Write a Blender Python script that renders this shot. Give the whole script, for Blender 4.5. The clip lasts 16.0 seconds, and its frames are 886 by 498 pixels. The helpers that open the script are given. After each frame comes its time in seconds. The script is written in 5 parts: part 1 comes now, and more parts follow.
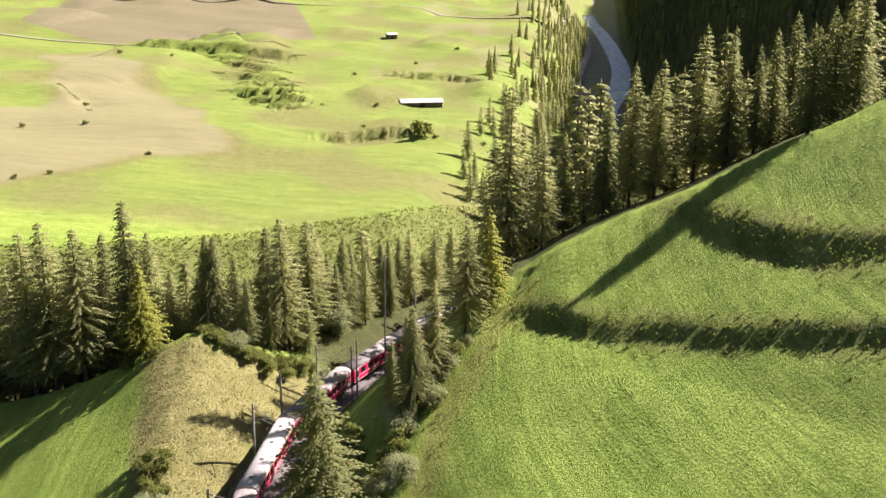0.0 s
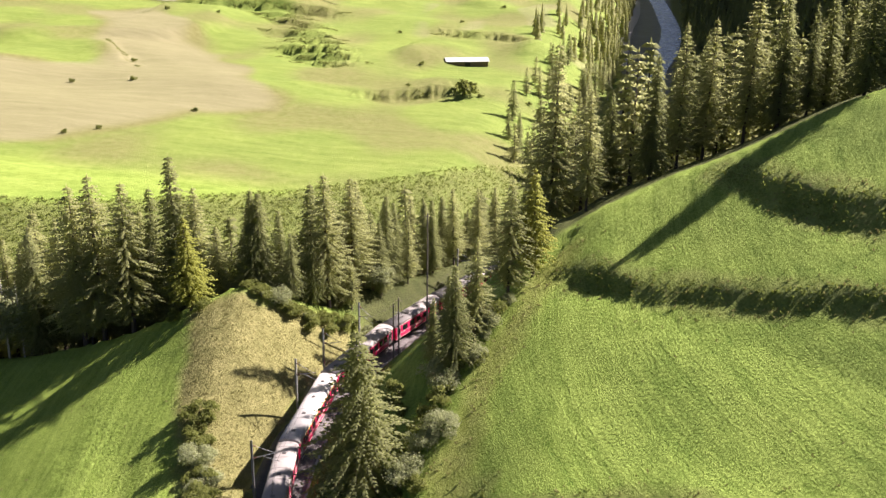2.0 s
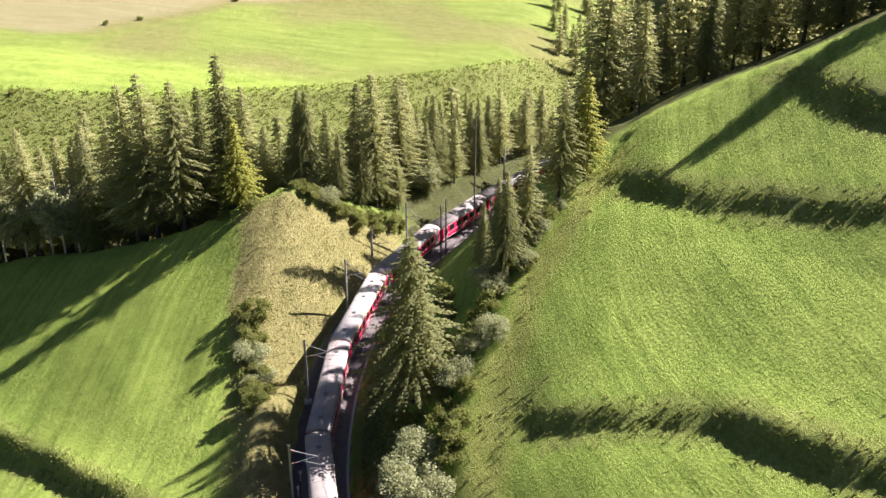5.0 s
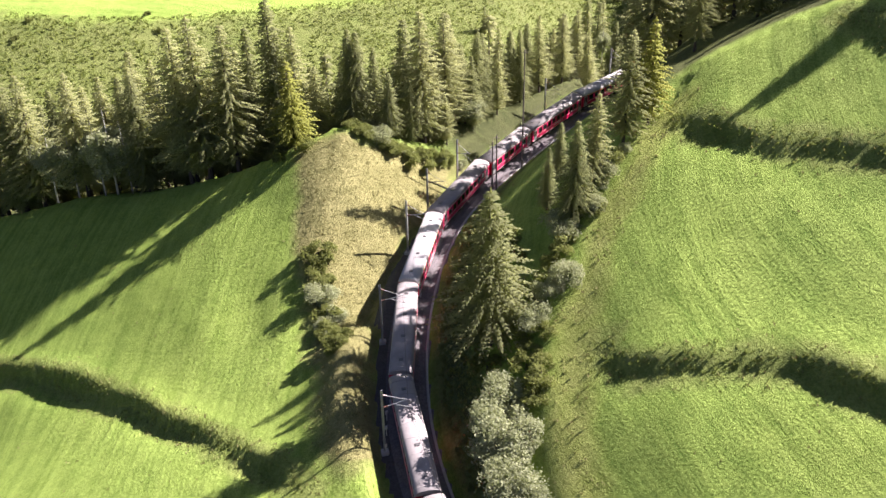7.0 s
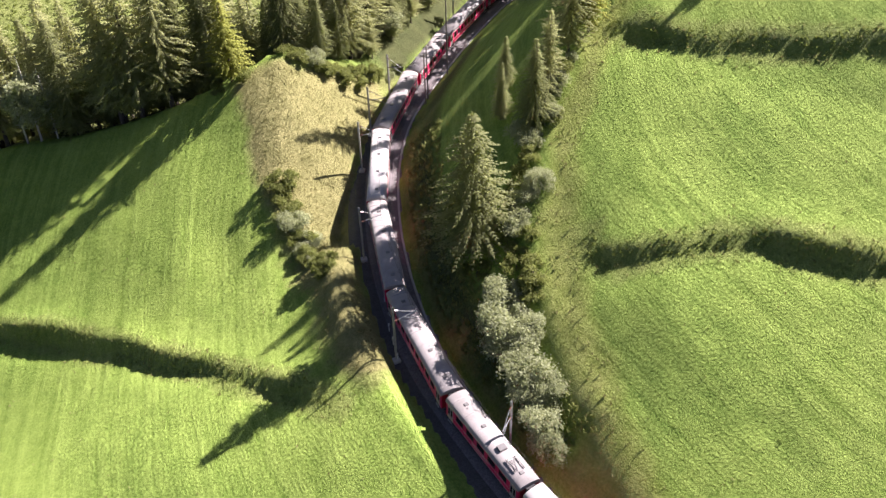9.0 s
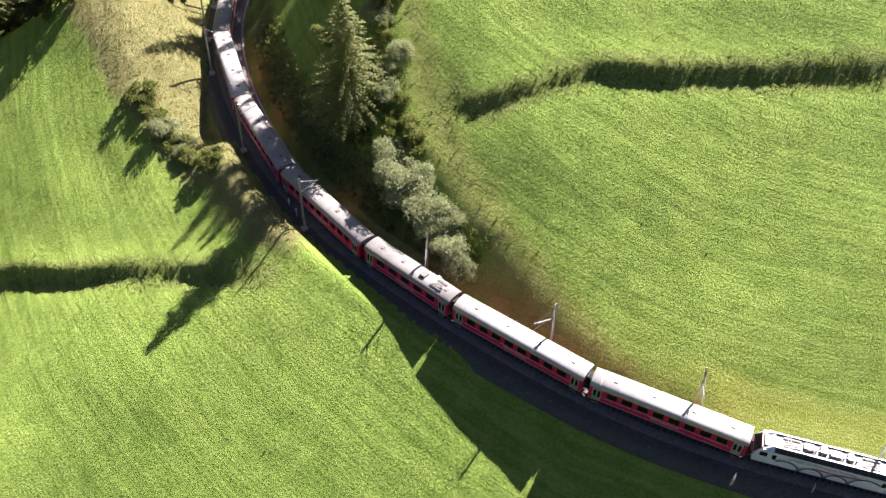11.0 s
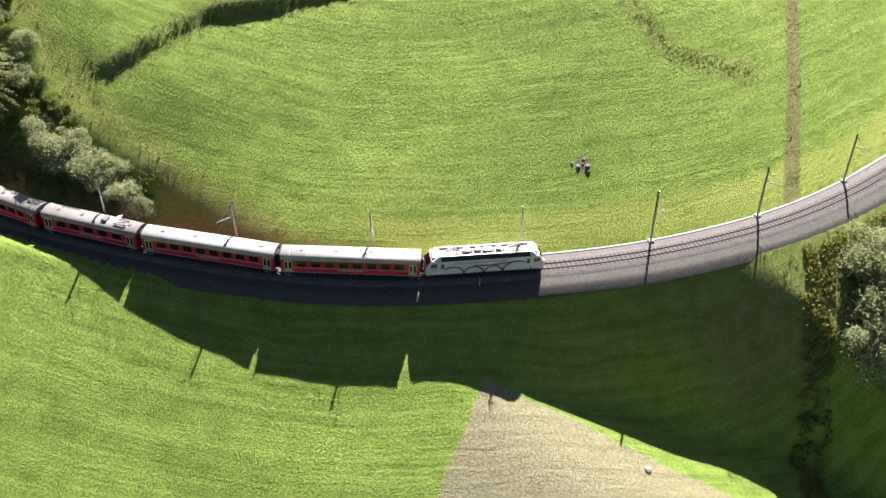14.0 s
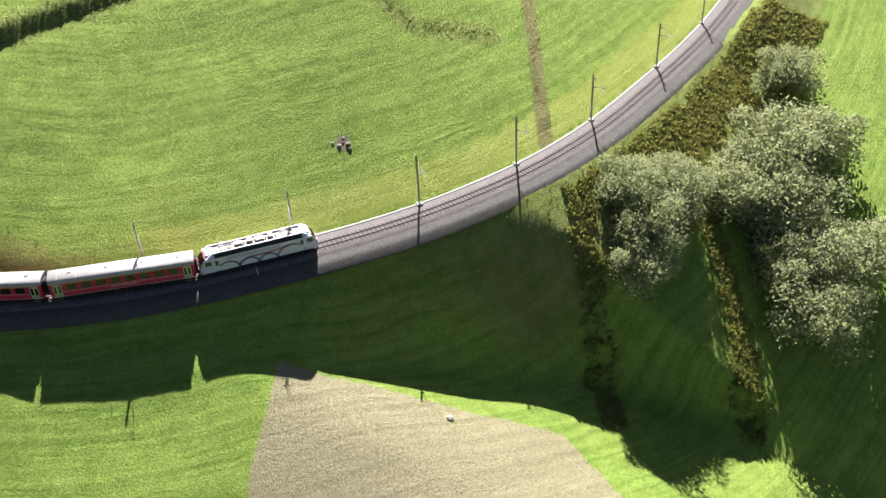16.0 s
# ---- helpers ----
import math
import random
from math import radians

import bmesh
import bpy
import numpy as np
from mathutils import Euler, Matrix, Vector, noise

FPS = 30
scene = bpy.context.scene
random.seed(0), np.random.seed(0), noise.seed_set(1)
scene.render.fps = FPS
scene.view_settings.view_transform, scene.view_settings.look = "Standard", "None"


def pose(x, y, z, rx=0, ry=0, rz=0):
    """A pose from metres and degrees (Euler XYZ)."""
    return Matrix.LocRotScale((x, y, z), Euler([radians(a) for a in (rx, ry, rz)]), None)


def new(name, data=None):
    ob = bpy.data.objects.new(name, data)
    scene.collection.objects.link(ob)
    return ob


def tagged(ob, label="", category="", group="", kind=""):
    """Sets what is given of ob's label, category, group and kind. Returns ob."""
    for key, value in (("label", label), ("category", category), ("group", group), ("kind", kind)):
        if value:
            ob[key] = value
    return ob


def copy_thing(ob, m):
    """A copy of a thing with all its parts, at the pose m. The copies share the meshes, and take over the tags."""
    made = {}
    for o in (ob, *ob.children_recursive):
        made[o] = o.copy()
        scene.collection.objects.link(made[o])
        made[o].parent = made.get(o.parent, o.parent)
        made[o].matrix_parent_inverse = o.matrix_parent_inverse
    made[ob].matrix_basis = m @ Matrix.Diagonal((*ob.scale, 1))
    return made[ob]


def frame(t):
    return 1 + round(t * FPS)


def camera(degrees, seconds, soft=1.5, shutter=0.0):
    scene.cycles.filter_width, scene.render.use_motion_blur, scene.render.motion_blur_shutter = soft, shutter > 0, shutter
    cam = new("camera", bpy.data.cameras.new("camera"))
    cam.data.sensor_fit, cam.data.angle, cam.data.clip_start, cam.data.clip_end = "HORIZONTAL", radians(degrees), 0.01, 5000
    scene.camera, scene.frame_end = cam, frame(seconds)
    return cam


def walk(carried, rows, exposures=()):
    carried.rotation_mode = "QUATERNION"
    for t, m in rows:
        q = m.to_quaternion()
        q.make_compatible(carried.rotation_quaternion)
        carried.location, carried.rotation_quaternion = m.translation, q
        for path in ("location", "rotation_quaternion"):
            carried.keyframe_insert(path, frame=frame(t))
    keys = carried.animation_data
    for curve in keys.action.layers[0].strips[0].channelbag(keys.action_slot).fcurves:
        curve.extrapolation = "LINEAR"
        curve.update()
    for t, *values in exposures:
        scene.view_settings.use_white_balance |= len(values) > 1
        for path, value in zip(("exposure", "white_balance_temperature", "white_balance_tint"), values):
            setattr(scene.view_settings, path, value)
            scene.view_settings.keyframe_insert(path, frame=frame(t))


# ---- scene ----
# camera: t, x, y, z and turn in degrees
PATH = [
    (0.0, -0.00, -0.00, 67.02, 74.58, -0.36, 0.10),
    (0.5, -0.04, -0.01, 66.98, 74.45, -0.43, 0.98),
    (1.0, -0.02, -0.22, 67.04, 73.54, -0.57, 1.66),
    (1.5, -0.03, -0.04, 66.82, 72.78, -0.56, 2.23),
    (2.0, -0.12, 0.26, 66.70, 72.19, -0.56, 2.83),
    (2.5, -0.18, 0.28, 66.54, 71.59, -0.64, 3.53),
    (3.0, -0.17, 0.38, 66.50, 70.68, -0.64, 4.18),
    (3.5, -0.18, 0.56, 66.29, 69.92, -0.65, 4.73),
    (4.0, -0.14, 0.83, 66.01, 69.05, -0.61, 5.13),
    (6.5, -7.37, -0.43, 73.26, 60.72, 0.65, 4.60),
    (7.0, -9.92, -1.13, 74.34, 59.77, 0.98, 4.39),
    (7.5, -12.91, -1.94, 76.14, 57.31, 1.50, 3.86),
    (8.0, -16.06, -3.03, 78.08, 56.10, 2.00, 0.76),
    (10.5, -42.70, -14.17, 88.54, 47.00, -0.37, -19.85),
    (11.0, -47.40, -18.16, 88.21, 47.25, -0.54, -24.89),
    (11.5, -51.34, -22.98, 87.40, 47.96, -0.61, -29.92),
    (12.0, -55.24, -27.60, 85.87, 48.88, -0.91, -34.50),
    (12.5, -58.34, -31.51, 84.21, 49.95, -1.03, -38.51),
    (13.0, -60.41, -34.92, 82.68, 50.75, -0.75, -42.24),
    (13.5, -61.52, -38.11, 81.72, 51.19, -0.27, -46.16),
    (14.0, -61.38, -40.71, 81.00, 51.60, 0.30, -49.81),
    (14.5, -60.60, -42.48, 80.28, 51.84, 0.89, -53.44),
    (15.0, -60.04, -44.39, 79.81, 51.95, 1.61, -56.82),
    (15.5, -59.86, -47.56, 79.56, 51.89, 2.20, -60.27),
    (16.0, -60.54, -51.49, 79.49, 51.74, 2.78, -63.63),
]
cam = camera(50.00, 16.0)
walk(cam, [(t, pose(*p)) for t, *p in PATH], [(0, 1.49, 6700, 23), (4, 1.52, 6600, 23), (7, 1.78, 6250, 27), (8.2, 1.8, 6250, 27), (11, 1.68, 6350, 19), (13.5, 1.58, 6400, 13), (16, 1.48, 6250, 13)])
# ---- end of camera ----

# ---- light ----
SUN_AZ, SUN_EL = 64.0, 41.0      # compass bearing from +y towards +x, height
world = bpy.data.worlds.new("sky")
scene.world = world
world.use_nodes = True
wn = world.node_tree.nodes
sky = wn.new("ShaderNodeTexSky")
sky.sky_type = 'NISHITA'
sky.sun_disc = False
sky.sun_elevation, sky.sun_rotation = radians(SUN_EL), radians(SUN_AZ)
world.node_tree.links.new(sky.outputs[0], wn["Background"].inputs[0])
wn["Background"].inputs[1].default_value = 0.022
sun = new("sun", bpy.data.lights.new("sun", 'SUN'))
sun.data.energy, sun.data.angle, sun.data.color = 5.0, radians(0.5), (1.0, 0.95, 0.86)
_d = Vector((math.sin(radians(SUN_AZ)) * math.cos(radians(SUN_EL)), math.cos(radians(SUN_AZ)) * math.cos(radians(SUN_EL)), math.sin(radians(SUN_EL))))
sun.rotation_euler = _d.to_track_quat('Z', 'Y').to_euler()

# ---- terrain ----
TRACK = [(120, 236), (75, 222), (45, 207), (26, 193.5), (14, 183), (4.5, 172.5), (-6, 156), (-14, 141), (-19.5, 129), (-22.3, 117), (-23.4, 106),
         (-23.4, 95), (-22.3, 84), (-20.2, 74.5), (-16.8, 65), (-11.8, 54), (-6, 43.2), (1.2, 32.3), (9.5, 23.2), (19, 14.8),
         (29.5, 6.6), (40, 0), (54, -6.8), (70, -11.8), (90, -15.4), (108, -18), (128, -19.4), (165, -20), (230, -14)]


def spline(points, step):
    """Evenly spaced points of a Catmull-Rom curve."""
    p = np.array(points, float)
    p = np.vstack([2 * p[0] - p[1], p, 2 * p[-1] - p[-2]])
    out = []
    for i in range(1, len(p) - 2):
        t = np.linspace(0, 1, 40, endpoint=False)[:, None]
        a, b, c, d = p[i - 1], p[i], p[i + 1], p[i + 2]
        out.append(0.5 * (2 * b + (c - a) * t + (2 * a - 5 * b + 4 * c - d) * t ** 2 + (3 * b - a - 3 * c + d) * t ** 3))
    q = np.vstack(out + [p[-2:-1]])
    s = np.concatenate([[0], np.cumsum(np.linalg.norm(np.diff(q, axis=0), axis=1))])
    u = np.arange(0, s[-1], step)
    return np.stack([np.interp(u, s, q[:, k]) for k in range(q.shape[1])], 1)


LINE = spline(TRACK, 1.0)            # the track's centre, from the far end
_k = np.ones(9) / 9
for _ in range(2):
    LINE[4:-4] = np.stack([np.convolve(LINE[:, k], _k, "valid") for k in (0, 1)], 1)
TAN = np.gradient(LINE, axis=0)
TAN /= np.linalg.norm(TAN, axis=1)[:, None]
UP_SIDE = np.stack([-TAN[:, 1], TAN[:, 0]], 1)      # towards the hill, on the inside of the curve


def rail_z(x, y):
    return 0.70 - 0.0314 * x + 0.0343 * y


def step(a, b, x):
    t = np.clip((x - a) / (b - a), 0, 1)
    return t * t * (3 - 2 * t)


def waves(x, y, size, seed):
    """Smooth wavy noise in -1..1, the same at every build."""
    r = np.random.RandomState(seed)
    v = 0 * x
    for k in range(7):
        a, ph, q = r.uniform(0, 6.28), r.uniform(0, 6.28), size * r.uniform(0.5, 1.6)
        v = v + np.sin((x * np.cos(a) + y * np.sin(a)) * 6.283 / q + ph)
    return v / 4.0


def off_line(x, y, line):
    """Distance to a polyline, the signed side (plus: to its left) and the nearest index."""
    x, y = np.asarray(x, np.float32), np.asarray(y, np.float32)
    tan, ln = np.gradient(line, axis=0), line.astype(np.float32)
    idx = np.zeros(len(x), int)
    for lo in range(0, len(x), 4096):
        px, py = x[lo:lo + 4096, None], y[lo:lo + 4096, None]
        idx[lo:lo + 4096] = np.argmin((px - ln[None, :, 0]) ** 2 + (py - ln[None, :, 1]) ** 2, axis=1)
    dx, dy = x - line[idx, 0], y - line[idx, 1]
    return np.hypot(dx, dy), np.sign(tan[idx, 0] * dy - tan[idx, 1] * dx), idx


BANKS = [  # line along the slope (uphill to its left), height
    ([(-0.6, 78.6), (0.5, 75.2), (5.5, 73.2), (13.2, 71), (16.5, 69.7), (23, 65.3), (31, 60.7), (36, 57.5), (46.7, 52), (75, 32)], 0.6),
    ([(7.5, 105), (10.4, 102.3), (15.4, 98.3), (19.4, 95.4), (28, 90.2), (34, 87.1), (41, 83), (60, 72), (80, 60)], 0.32),
    ([(27, 109.5), (29.6, 106.3), (32.3, 101.9), (36.7, 96.6), (40.8, 93.7), (44, 92.2)], 0.28),
    ([(31, 105.5), (34, 101.6), (38.1, 97.7), (44.3, 93.4), (60, 84), (80, 72)], 0.28),
    ([(65, 30), (63.8, 22), (64, 18.5), (68, 14), (73, 9.5)], 0.7),
    ([(-110, 121), (-91, 112), (-67, 99.5), (-46.5, 84), (-38, 77), (-31, 71)], 0.85),
]


def hillside(x, y):
    z = 8.25 + 0.34 * (x - 37.8) + 0.35 * (y - 17.4)
    west = 4.8 + 0.45 * (x + 43.7) + 0.38 * (y - 108.5)
    z = z + (2.2 * step(40, 70, y) * step(-8, 8, x) + np.clip(0.35 * (z - 28), 0, 7)) * step(150, 120, np.abs(x))
    w = step(62, 100, y) * step(-22, -36, x)
    z = z * (1 - w) + west * w
    return z + 0.22 * waves(x, y, 22, 3) + 0.05 * waves(x, y, 4.5, 4)


CREST = [(-170, 168), (-103, 148), (-86, 144), (-71.5, 138), (-55, 134), (-41, 133), (-34, 135), (-27, 138.5), (-21.5, 143), (-15, 151), (-8, 163), (2, 182), (14, 196), (30, 211), (60, 232), (120, 256), (200, 268)]


BROW = [(3, 102), (7.5, 106), (10.5, 109), (13.5, 111.5), (21.5, 112.3), (30, 112), (42, 112.5), (52, 113), (100, 120), (180, 142), (300, 185)]


FAR_BANKS = [  # scarps of the far meadows, uphill to the left
    ([(-196, 735), (-184, 752), (-166, 742), (-142, 702)][::-1], 3.0),
    ([(-216, 535), (-205, 520), (-192, 500), (-178, 480)][::-1], 1.2),
    ([(-68, 452), (-50, 466), (-30, 472), (-8, 478)], 1.3),
    ([(-235, 690), (-190, 688), (-140, 694), (-100, 700)], 2.0),
    ([(-40, 640), (0, 650), (40, 640)], 1.2),
]
for _k, _y in enumerate((525, 541, 556, 572, 590, 608, 627, 648, 672)):
    _c = -86 - 0.33 * (_y - 525)
    FAR_BANKS.append(([(_c - 26 - 5 * (_k % 3), _y + 8), (_c - 8, _y + 4 - 3 * (_k % 2)), (_c + 10, _y), (_c + 18 + 7 * (_k % 2), _y - 6)], 1.1 + 0.4 * (_k % 3)))


def gorge_edge(x):
    """Where the far meadow breaks off into the gorge."""
    return np.interp(x, [-220, -150, -125, -95, -62, -19, 14], [278, 279, 283, 298, 316, 345, 388])


def far_land(x, y):
    u = x - 0.16 * y
    base = np.interp(y + (320 - gorge_edge(x)) * step(650, 420, y), [150, 230, 268, 318, 330, 430, 560, 800, 1200, 2000, 3000], [-28, -38, -38, -15, -13, -6, 1, 20, 62, 200, 420])
    bed = np.interp(y, [150, 300, 650, 1000, 2000, 3000], [-38, -36, -18, 0, 60, 160])
    left = base + 0.06 * np.clip(-u - 120, 0, None) + 2.5 * waves(x, y, 90, 5) * step(330, 450, y)
    left = left + 5.0 * step(0.2, 0.8, waves(x, y, 150, 8)) * step(430, 520, y)
    for line, a in FAR_BANKS:
        q = spline(line, 6.0)
        d, sd, i = off_line(x, y, q)
        d = d * sd + 3 * waves(x, y, 30, 31)
        left = left + 2.0 * a * np.tanh(d / 2.2) * np.exp(-(d / 14) ** 2) * step(0, 3, i.astype(float)) * step(0, 3, len(q) - 1.0 - i)
    foot = np.interp(y, [400, 560, 650, 760, 980], [12, 14, 18, 28, 30])
    right = bed + 0.5 * np.clip(u - foot, 0, 45) + 1.3 * np.clip(u - foot - 45, 0, 250) + 3 * waves(x, y, 70, 6) * step(0, 20, u - foot)
    m = step(-75, -18, u)
    v = left * (1 - m) + bed * m
    return np.where(u > foot, right, v)


def softmin(a, b, k):
    t = np.clip(0.5 + 0.5 * (b - a) / k, 0, 1)
    return b * (1 - t) + a * t - k * t * (1 - t) * 0.5


def ground(x, y):
    """The height of the land."""
    x, y = np.asarray(x, float), np.asarray(y, float)
    d, side, idx = off_line(x, y, LINE)
    s = d * side
    zt = rail_z(LINE[idx, 0], LINE[idx, 1])
    h = hillside(x, y)
    for line, a in BANKS:
        q = spline(line, 1.5)
        bd, bs, bi = off_line(x, y, q)
        bd = bd * bs + 0.5 * waves(x, y, 9, 12)
        h = h + a * (1 + 0.45 * waves(x, y, 14, 13)) * np.tanh(bd / 0.55) * np.exp(-(bd / 3.2) ** 2) * step(0, 4, bi.astype(float)) * step(0, 4, len(q) - 1.0 - bi)
    # the dry knoll outside the curve, a ridge that runs up to the brow
    ridge = 13.9 - 0.54 * (np.sqrt((x + 37) ** 2 + 9) - 3) + 0.46 * np.clip(y - 125, -60, 9) + 0.25 * waves(x, y, 12, 41)
    k = step(-54, -43, x) * step(-17, -24, x) * step(90, 106, y) * (s < 0)
    h = h * (1 - k) + ridge * k
    h = np.where((s < 0) & (y > 118), np.minimum(h, 17.5 - 0.2 * np.clip(y - 140, 0, 60)), h)
    # below the line the land drops into a gully towards the east
    low = np.where(s < 0, 1.0, 0.0)
    h = h - low * (np.clip(0.31 * (x - 4 + np.sqrt((x - 4) ** 2 + 20)), 0, 23) - 0.35 * np.clip(-35 - y, 0, 50) * step(20, 60, x))
    # the brow of the field, behind which the gorge falls
    cd, cs, _ = off_line(x, y, spline(CREST, 2.0))
    b = cd * cs
    h = h - 0.85 * np.clip(b, 0, 45) - 0.25 * np.clip(b + 3, 0, 3)
    bd, bs, _ = off_line(x, y, spline(BROW, 2.0))
    h = h - 0.75 * np.clip(bd * bs, 0, 75) * step(2, 12, x) - 0.2 * np.clip(bd * bs + 3, 0, 3) * step(2, 12, x)
    f = far_land(x, y)
    w = np.maximum(step(28, 60, b), step(250, 420, y))
    h = h * (1 - w) + f * w
    # bench, cutting and embankment
    bench = zt - 0.55
    cut = np.maximum(np.interp(x, [-5, 12], [0.95, 0.62]), 1.0 * step(40, 62, y))
    up = softmin(h, bench + 0.35 + cut * np.clip(s - 3.3, 0, None), 1.0)
    up = np.where(h < bench, np.maximum(h, bench - 0.7 * np.clip(s - 3.3, 0, None)), up)
    o = np.clip(-s - 3.4, 0, None)
    down = np.where(h < bench, np.maximum(h, bench - np.interp(x, [8, 20, 36, 46], [0.95, 1.35, 1.35, 0.74]) * o), softmin(h, bench + 1.0 * o, 4.0))
    z = np.where(s > 0, up, down)
    return np.where(d < 3.3, bench, z)


# ---- terrain mesh ----
def link_mesh(name, verts, faces, mat=None, parent=None, smooth=False):
    me = bpy.data.meshes.new(name)
    me.from_pydata([tuple(v) for v in verts], [], [tuple(f) for f in faces])
    if smooth:
        me.polygons.foreach_set("use_smooth", [True] * len(me.polygons))
    if mat:
        me.materials.append(mat)
    ob = new(name, me)
    if parent:
        ob.parent = parent
    return ob

# ---- materials ----
class Graph:
    """A small helper to write node materials."""

    def __init__(self, name):
        self.mat = bpy.data.materials.new(name)
        self.mat.use_nodes = True
        self.t = self.mat.node_tree
        self.bsdf = self.t.nodes["Principled BSDF"]
        self.out = self.t.nodes["Material Output"]

    def node(self, kind, **inputs):
        n = self.t.nodes.new(kind)
        for k, v in inputs.items():
            self.put(n.inputs[k.replace("_", " ")], v)
        return n

    def put(self, socket, v):
        if isinstance(v, bpy.types.NodeSocket):
            self.t.links.new(v, socket)
        elif isinstance(v, (tuple, list)) and len(v) == 3 and socket.type == 'RGBA':
            socket.default_value = (*v, 1)
        else:
            socket.default_value = v

    def pos(self):
        return self.node("ShaderNodeNewGeometry").outputs["Position"]

    def noise(self, scale, detail=3.0, rough=0.55, vec=None):
        n = self.node("ShaderNodeTexNoise", Scale=scale, Detail=detail, Roughness=rough)
        self.put(n.inputs["Vector"], vec or self.pos())
        return n.outputs["Fac"]

    def ramp(self, fac, lo, hi):
        n = self.node("ShaderNodeMapRange")
        self.put(n.inputs["Value"], fac)
        n.inputs["From Min"].default_value, n.inputs["From Max"].default_value = lo, hi
        return n.outputs["Result"]

    def mix(self, fac, a, b):
        n = self.t.nodes.new("ShaderNodeMix")
        n.data_type = 'RGBA'
        self.put(n.inputs[0], fac)
        self.put(n.inputs[6], a)
        self.put(n.inputs[7], b)
        return n.outputs[2]

    def math(self, op, a, b):
        n = self.t.nodes.new("ShaderNodeMath")
        n.operation = op
        self.put(n.inputs[0], a)
        self.put(n.inputs[1], b)
        return n.outputs[0]

    def bump(self, height, strength, dist):
        n = self.node("ShaderNodeBump", Strength=strength, Distance=dist)
        self.put(n.inputs["Height"], height)
        return n.outputs["Normal"]

    def done(self, color=None, rough=None, metal=None, normal=None):
        for key, v in (("Base Color", color), ("Roughness", rough), ("Metallic", metal), ("Normal", normal)):
            if v is not None:
                self.put(self.bsdf.inputs[key], v)
        return self.mat

    def leafy(self, color, glow, share, normal=None):
        """Light also comes through the blades or leaves."""
        tr = self.node("ShaderNodeBsdfTranslucent")
        self.put(tr.inputs["Color"], glow)
        if normal is not None:
            self.put(tr.inputs["Normal"], normal)
        mx = self.node("ShaderNodeMixShader", Fac=share)
        self.t.links.new(self.bsdf.outputs[0], mx.inputs[1])
        self.t.links.new(tr.outputs[0], mx.inputs[2])
        self.t.links.new(mx.outputs[0], self.out.inputs["Surface"])


def plain(name, color, rough=0.6, metal=0.0, vary=0.15, scale=2.0, bump=0.0, local=True):
    g = Graph(name)
    vec = g.node("ShaderNodeTexCoord").outputs["Object"] if local else g.pos()
    n = g.noise(scale, 4, 0.6, vec)
    n2 = g.noise(scale * 9, 3, 0.6, vec)
    f = g.ramp(g.math('ADD', g.math('MULTIPLY', n, 0.6), g.math('MULTIPLY', n2, 0.4)), 0.3, 0.7)
    dark = tuple(c * (1 - vary) for c in color)
    light = tuple(min(1, c * (1 + vary)) for c in color)
    return g.done(g.mix(f, dark, light), rough, metal, g.bump(n2, bump, 0.02) if bump else None)


def foliage(name, dark, light, glow, share=0.35, clump=0.6):
    g = Graph(name)
    f = g.ramp(g.noise(clump, 3, 0.6), 0.32, 0.68)
    r = g.node("ShaderNodeObjectInfo").outputs["Random"]
    isl = g.node("ShaderNodeNewGeometry").outputs["Random Per Island"]
    v = g.math('ADD', g.math('MULTIPLY', f, 0.45), g.math('ADD', g.math('MULTIPLY', isl, 0.35), g.math('MULTIPLY', r, 0.2)))
    c = g.mix(v, dark, light)
    g.leafy(c, g.mix(v, tuple(k * 0.75 for k in glow), glow), share)
    g.bsdf.inputs["Specular IOR Level"].default_value = 0.12
    return g.done(c, 0.7)


M_SPRUCE = foliage("spruce_needles", (0.10, 0.115, 0.055), (0.30, 0.315, 0.15), (0.52, 0.55, 0.24), 0.60)
M_LARCH = foliage("larch_needles", (0.18, 0.195, 0.09), (0.41, 0.425, 0.21), (0.66, 0.67, 0.32), 0.60)
M_YELLOW = foliage("yellowing_larch_needles", (0.15, 0.17, 0.034), (0.33, 0.35, 0.08), (0.48, 0.48, 0.12), 0.50)
M_WILLOW = foliage("willow_leaves", (0.20, 0.23, 0.12), (0.50, 0.52, 0.33), (0.50, 0.54, 0.27), 0.45, 1.2)
M_BUSH = foliage("bush_leaves", (0.09, 0.11, 0.033), (0.25, 0.27, 0.09), (0.36, 0.40, 0.11), 0.45, 1.5)
M_SCRUB = foliage("scrub_leaves", (0.15, 0.16, 0.04), (0.42, 0.41, 0.14), (0.46, 0.45, 0.14), 0.45, 1.2)
M_TUFT = foliage("grass_tufts", (0.10, 0.13, 0.030), (0.27, 0.30, 0.085), (0.30, 0.36, 0.08), 0.45, 0.25)
M_DRYTUFT = foliage("dry_grass_tufts", (0.14, 0.135, 0.05), (0.32, 0.295, 0.13), (0.34, 0.31, 0.12), 0.40, 0.3)
M_BARK = plain("bark", (0.085, 0.068, 0.055), 0.9, 0, 0.4, 3, 0.6)
M_BIRCHBARK = plain("birch_bark", (0.5, 0.48, 0.44), 0.8, 0, 0.45, 4, 0.3)


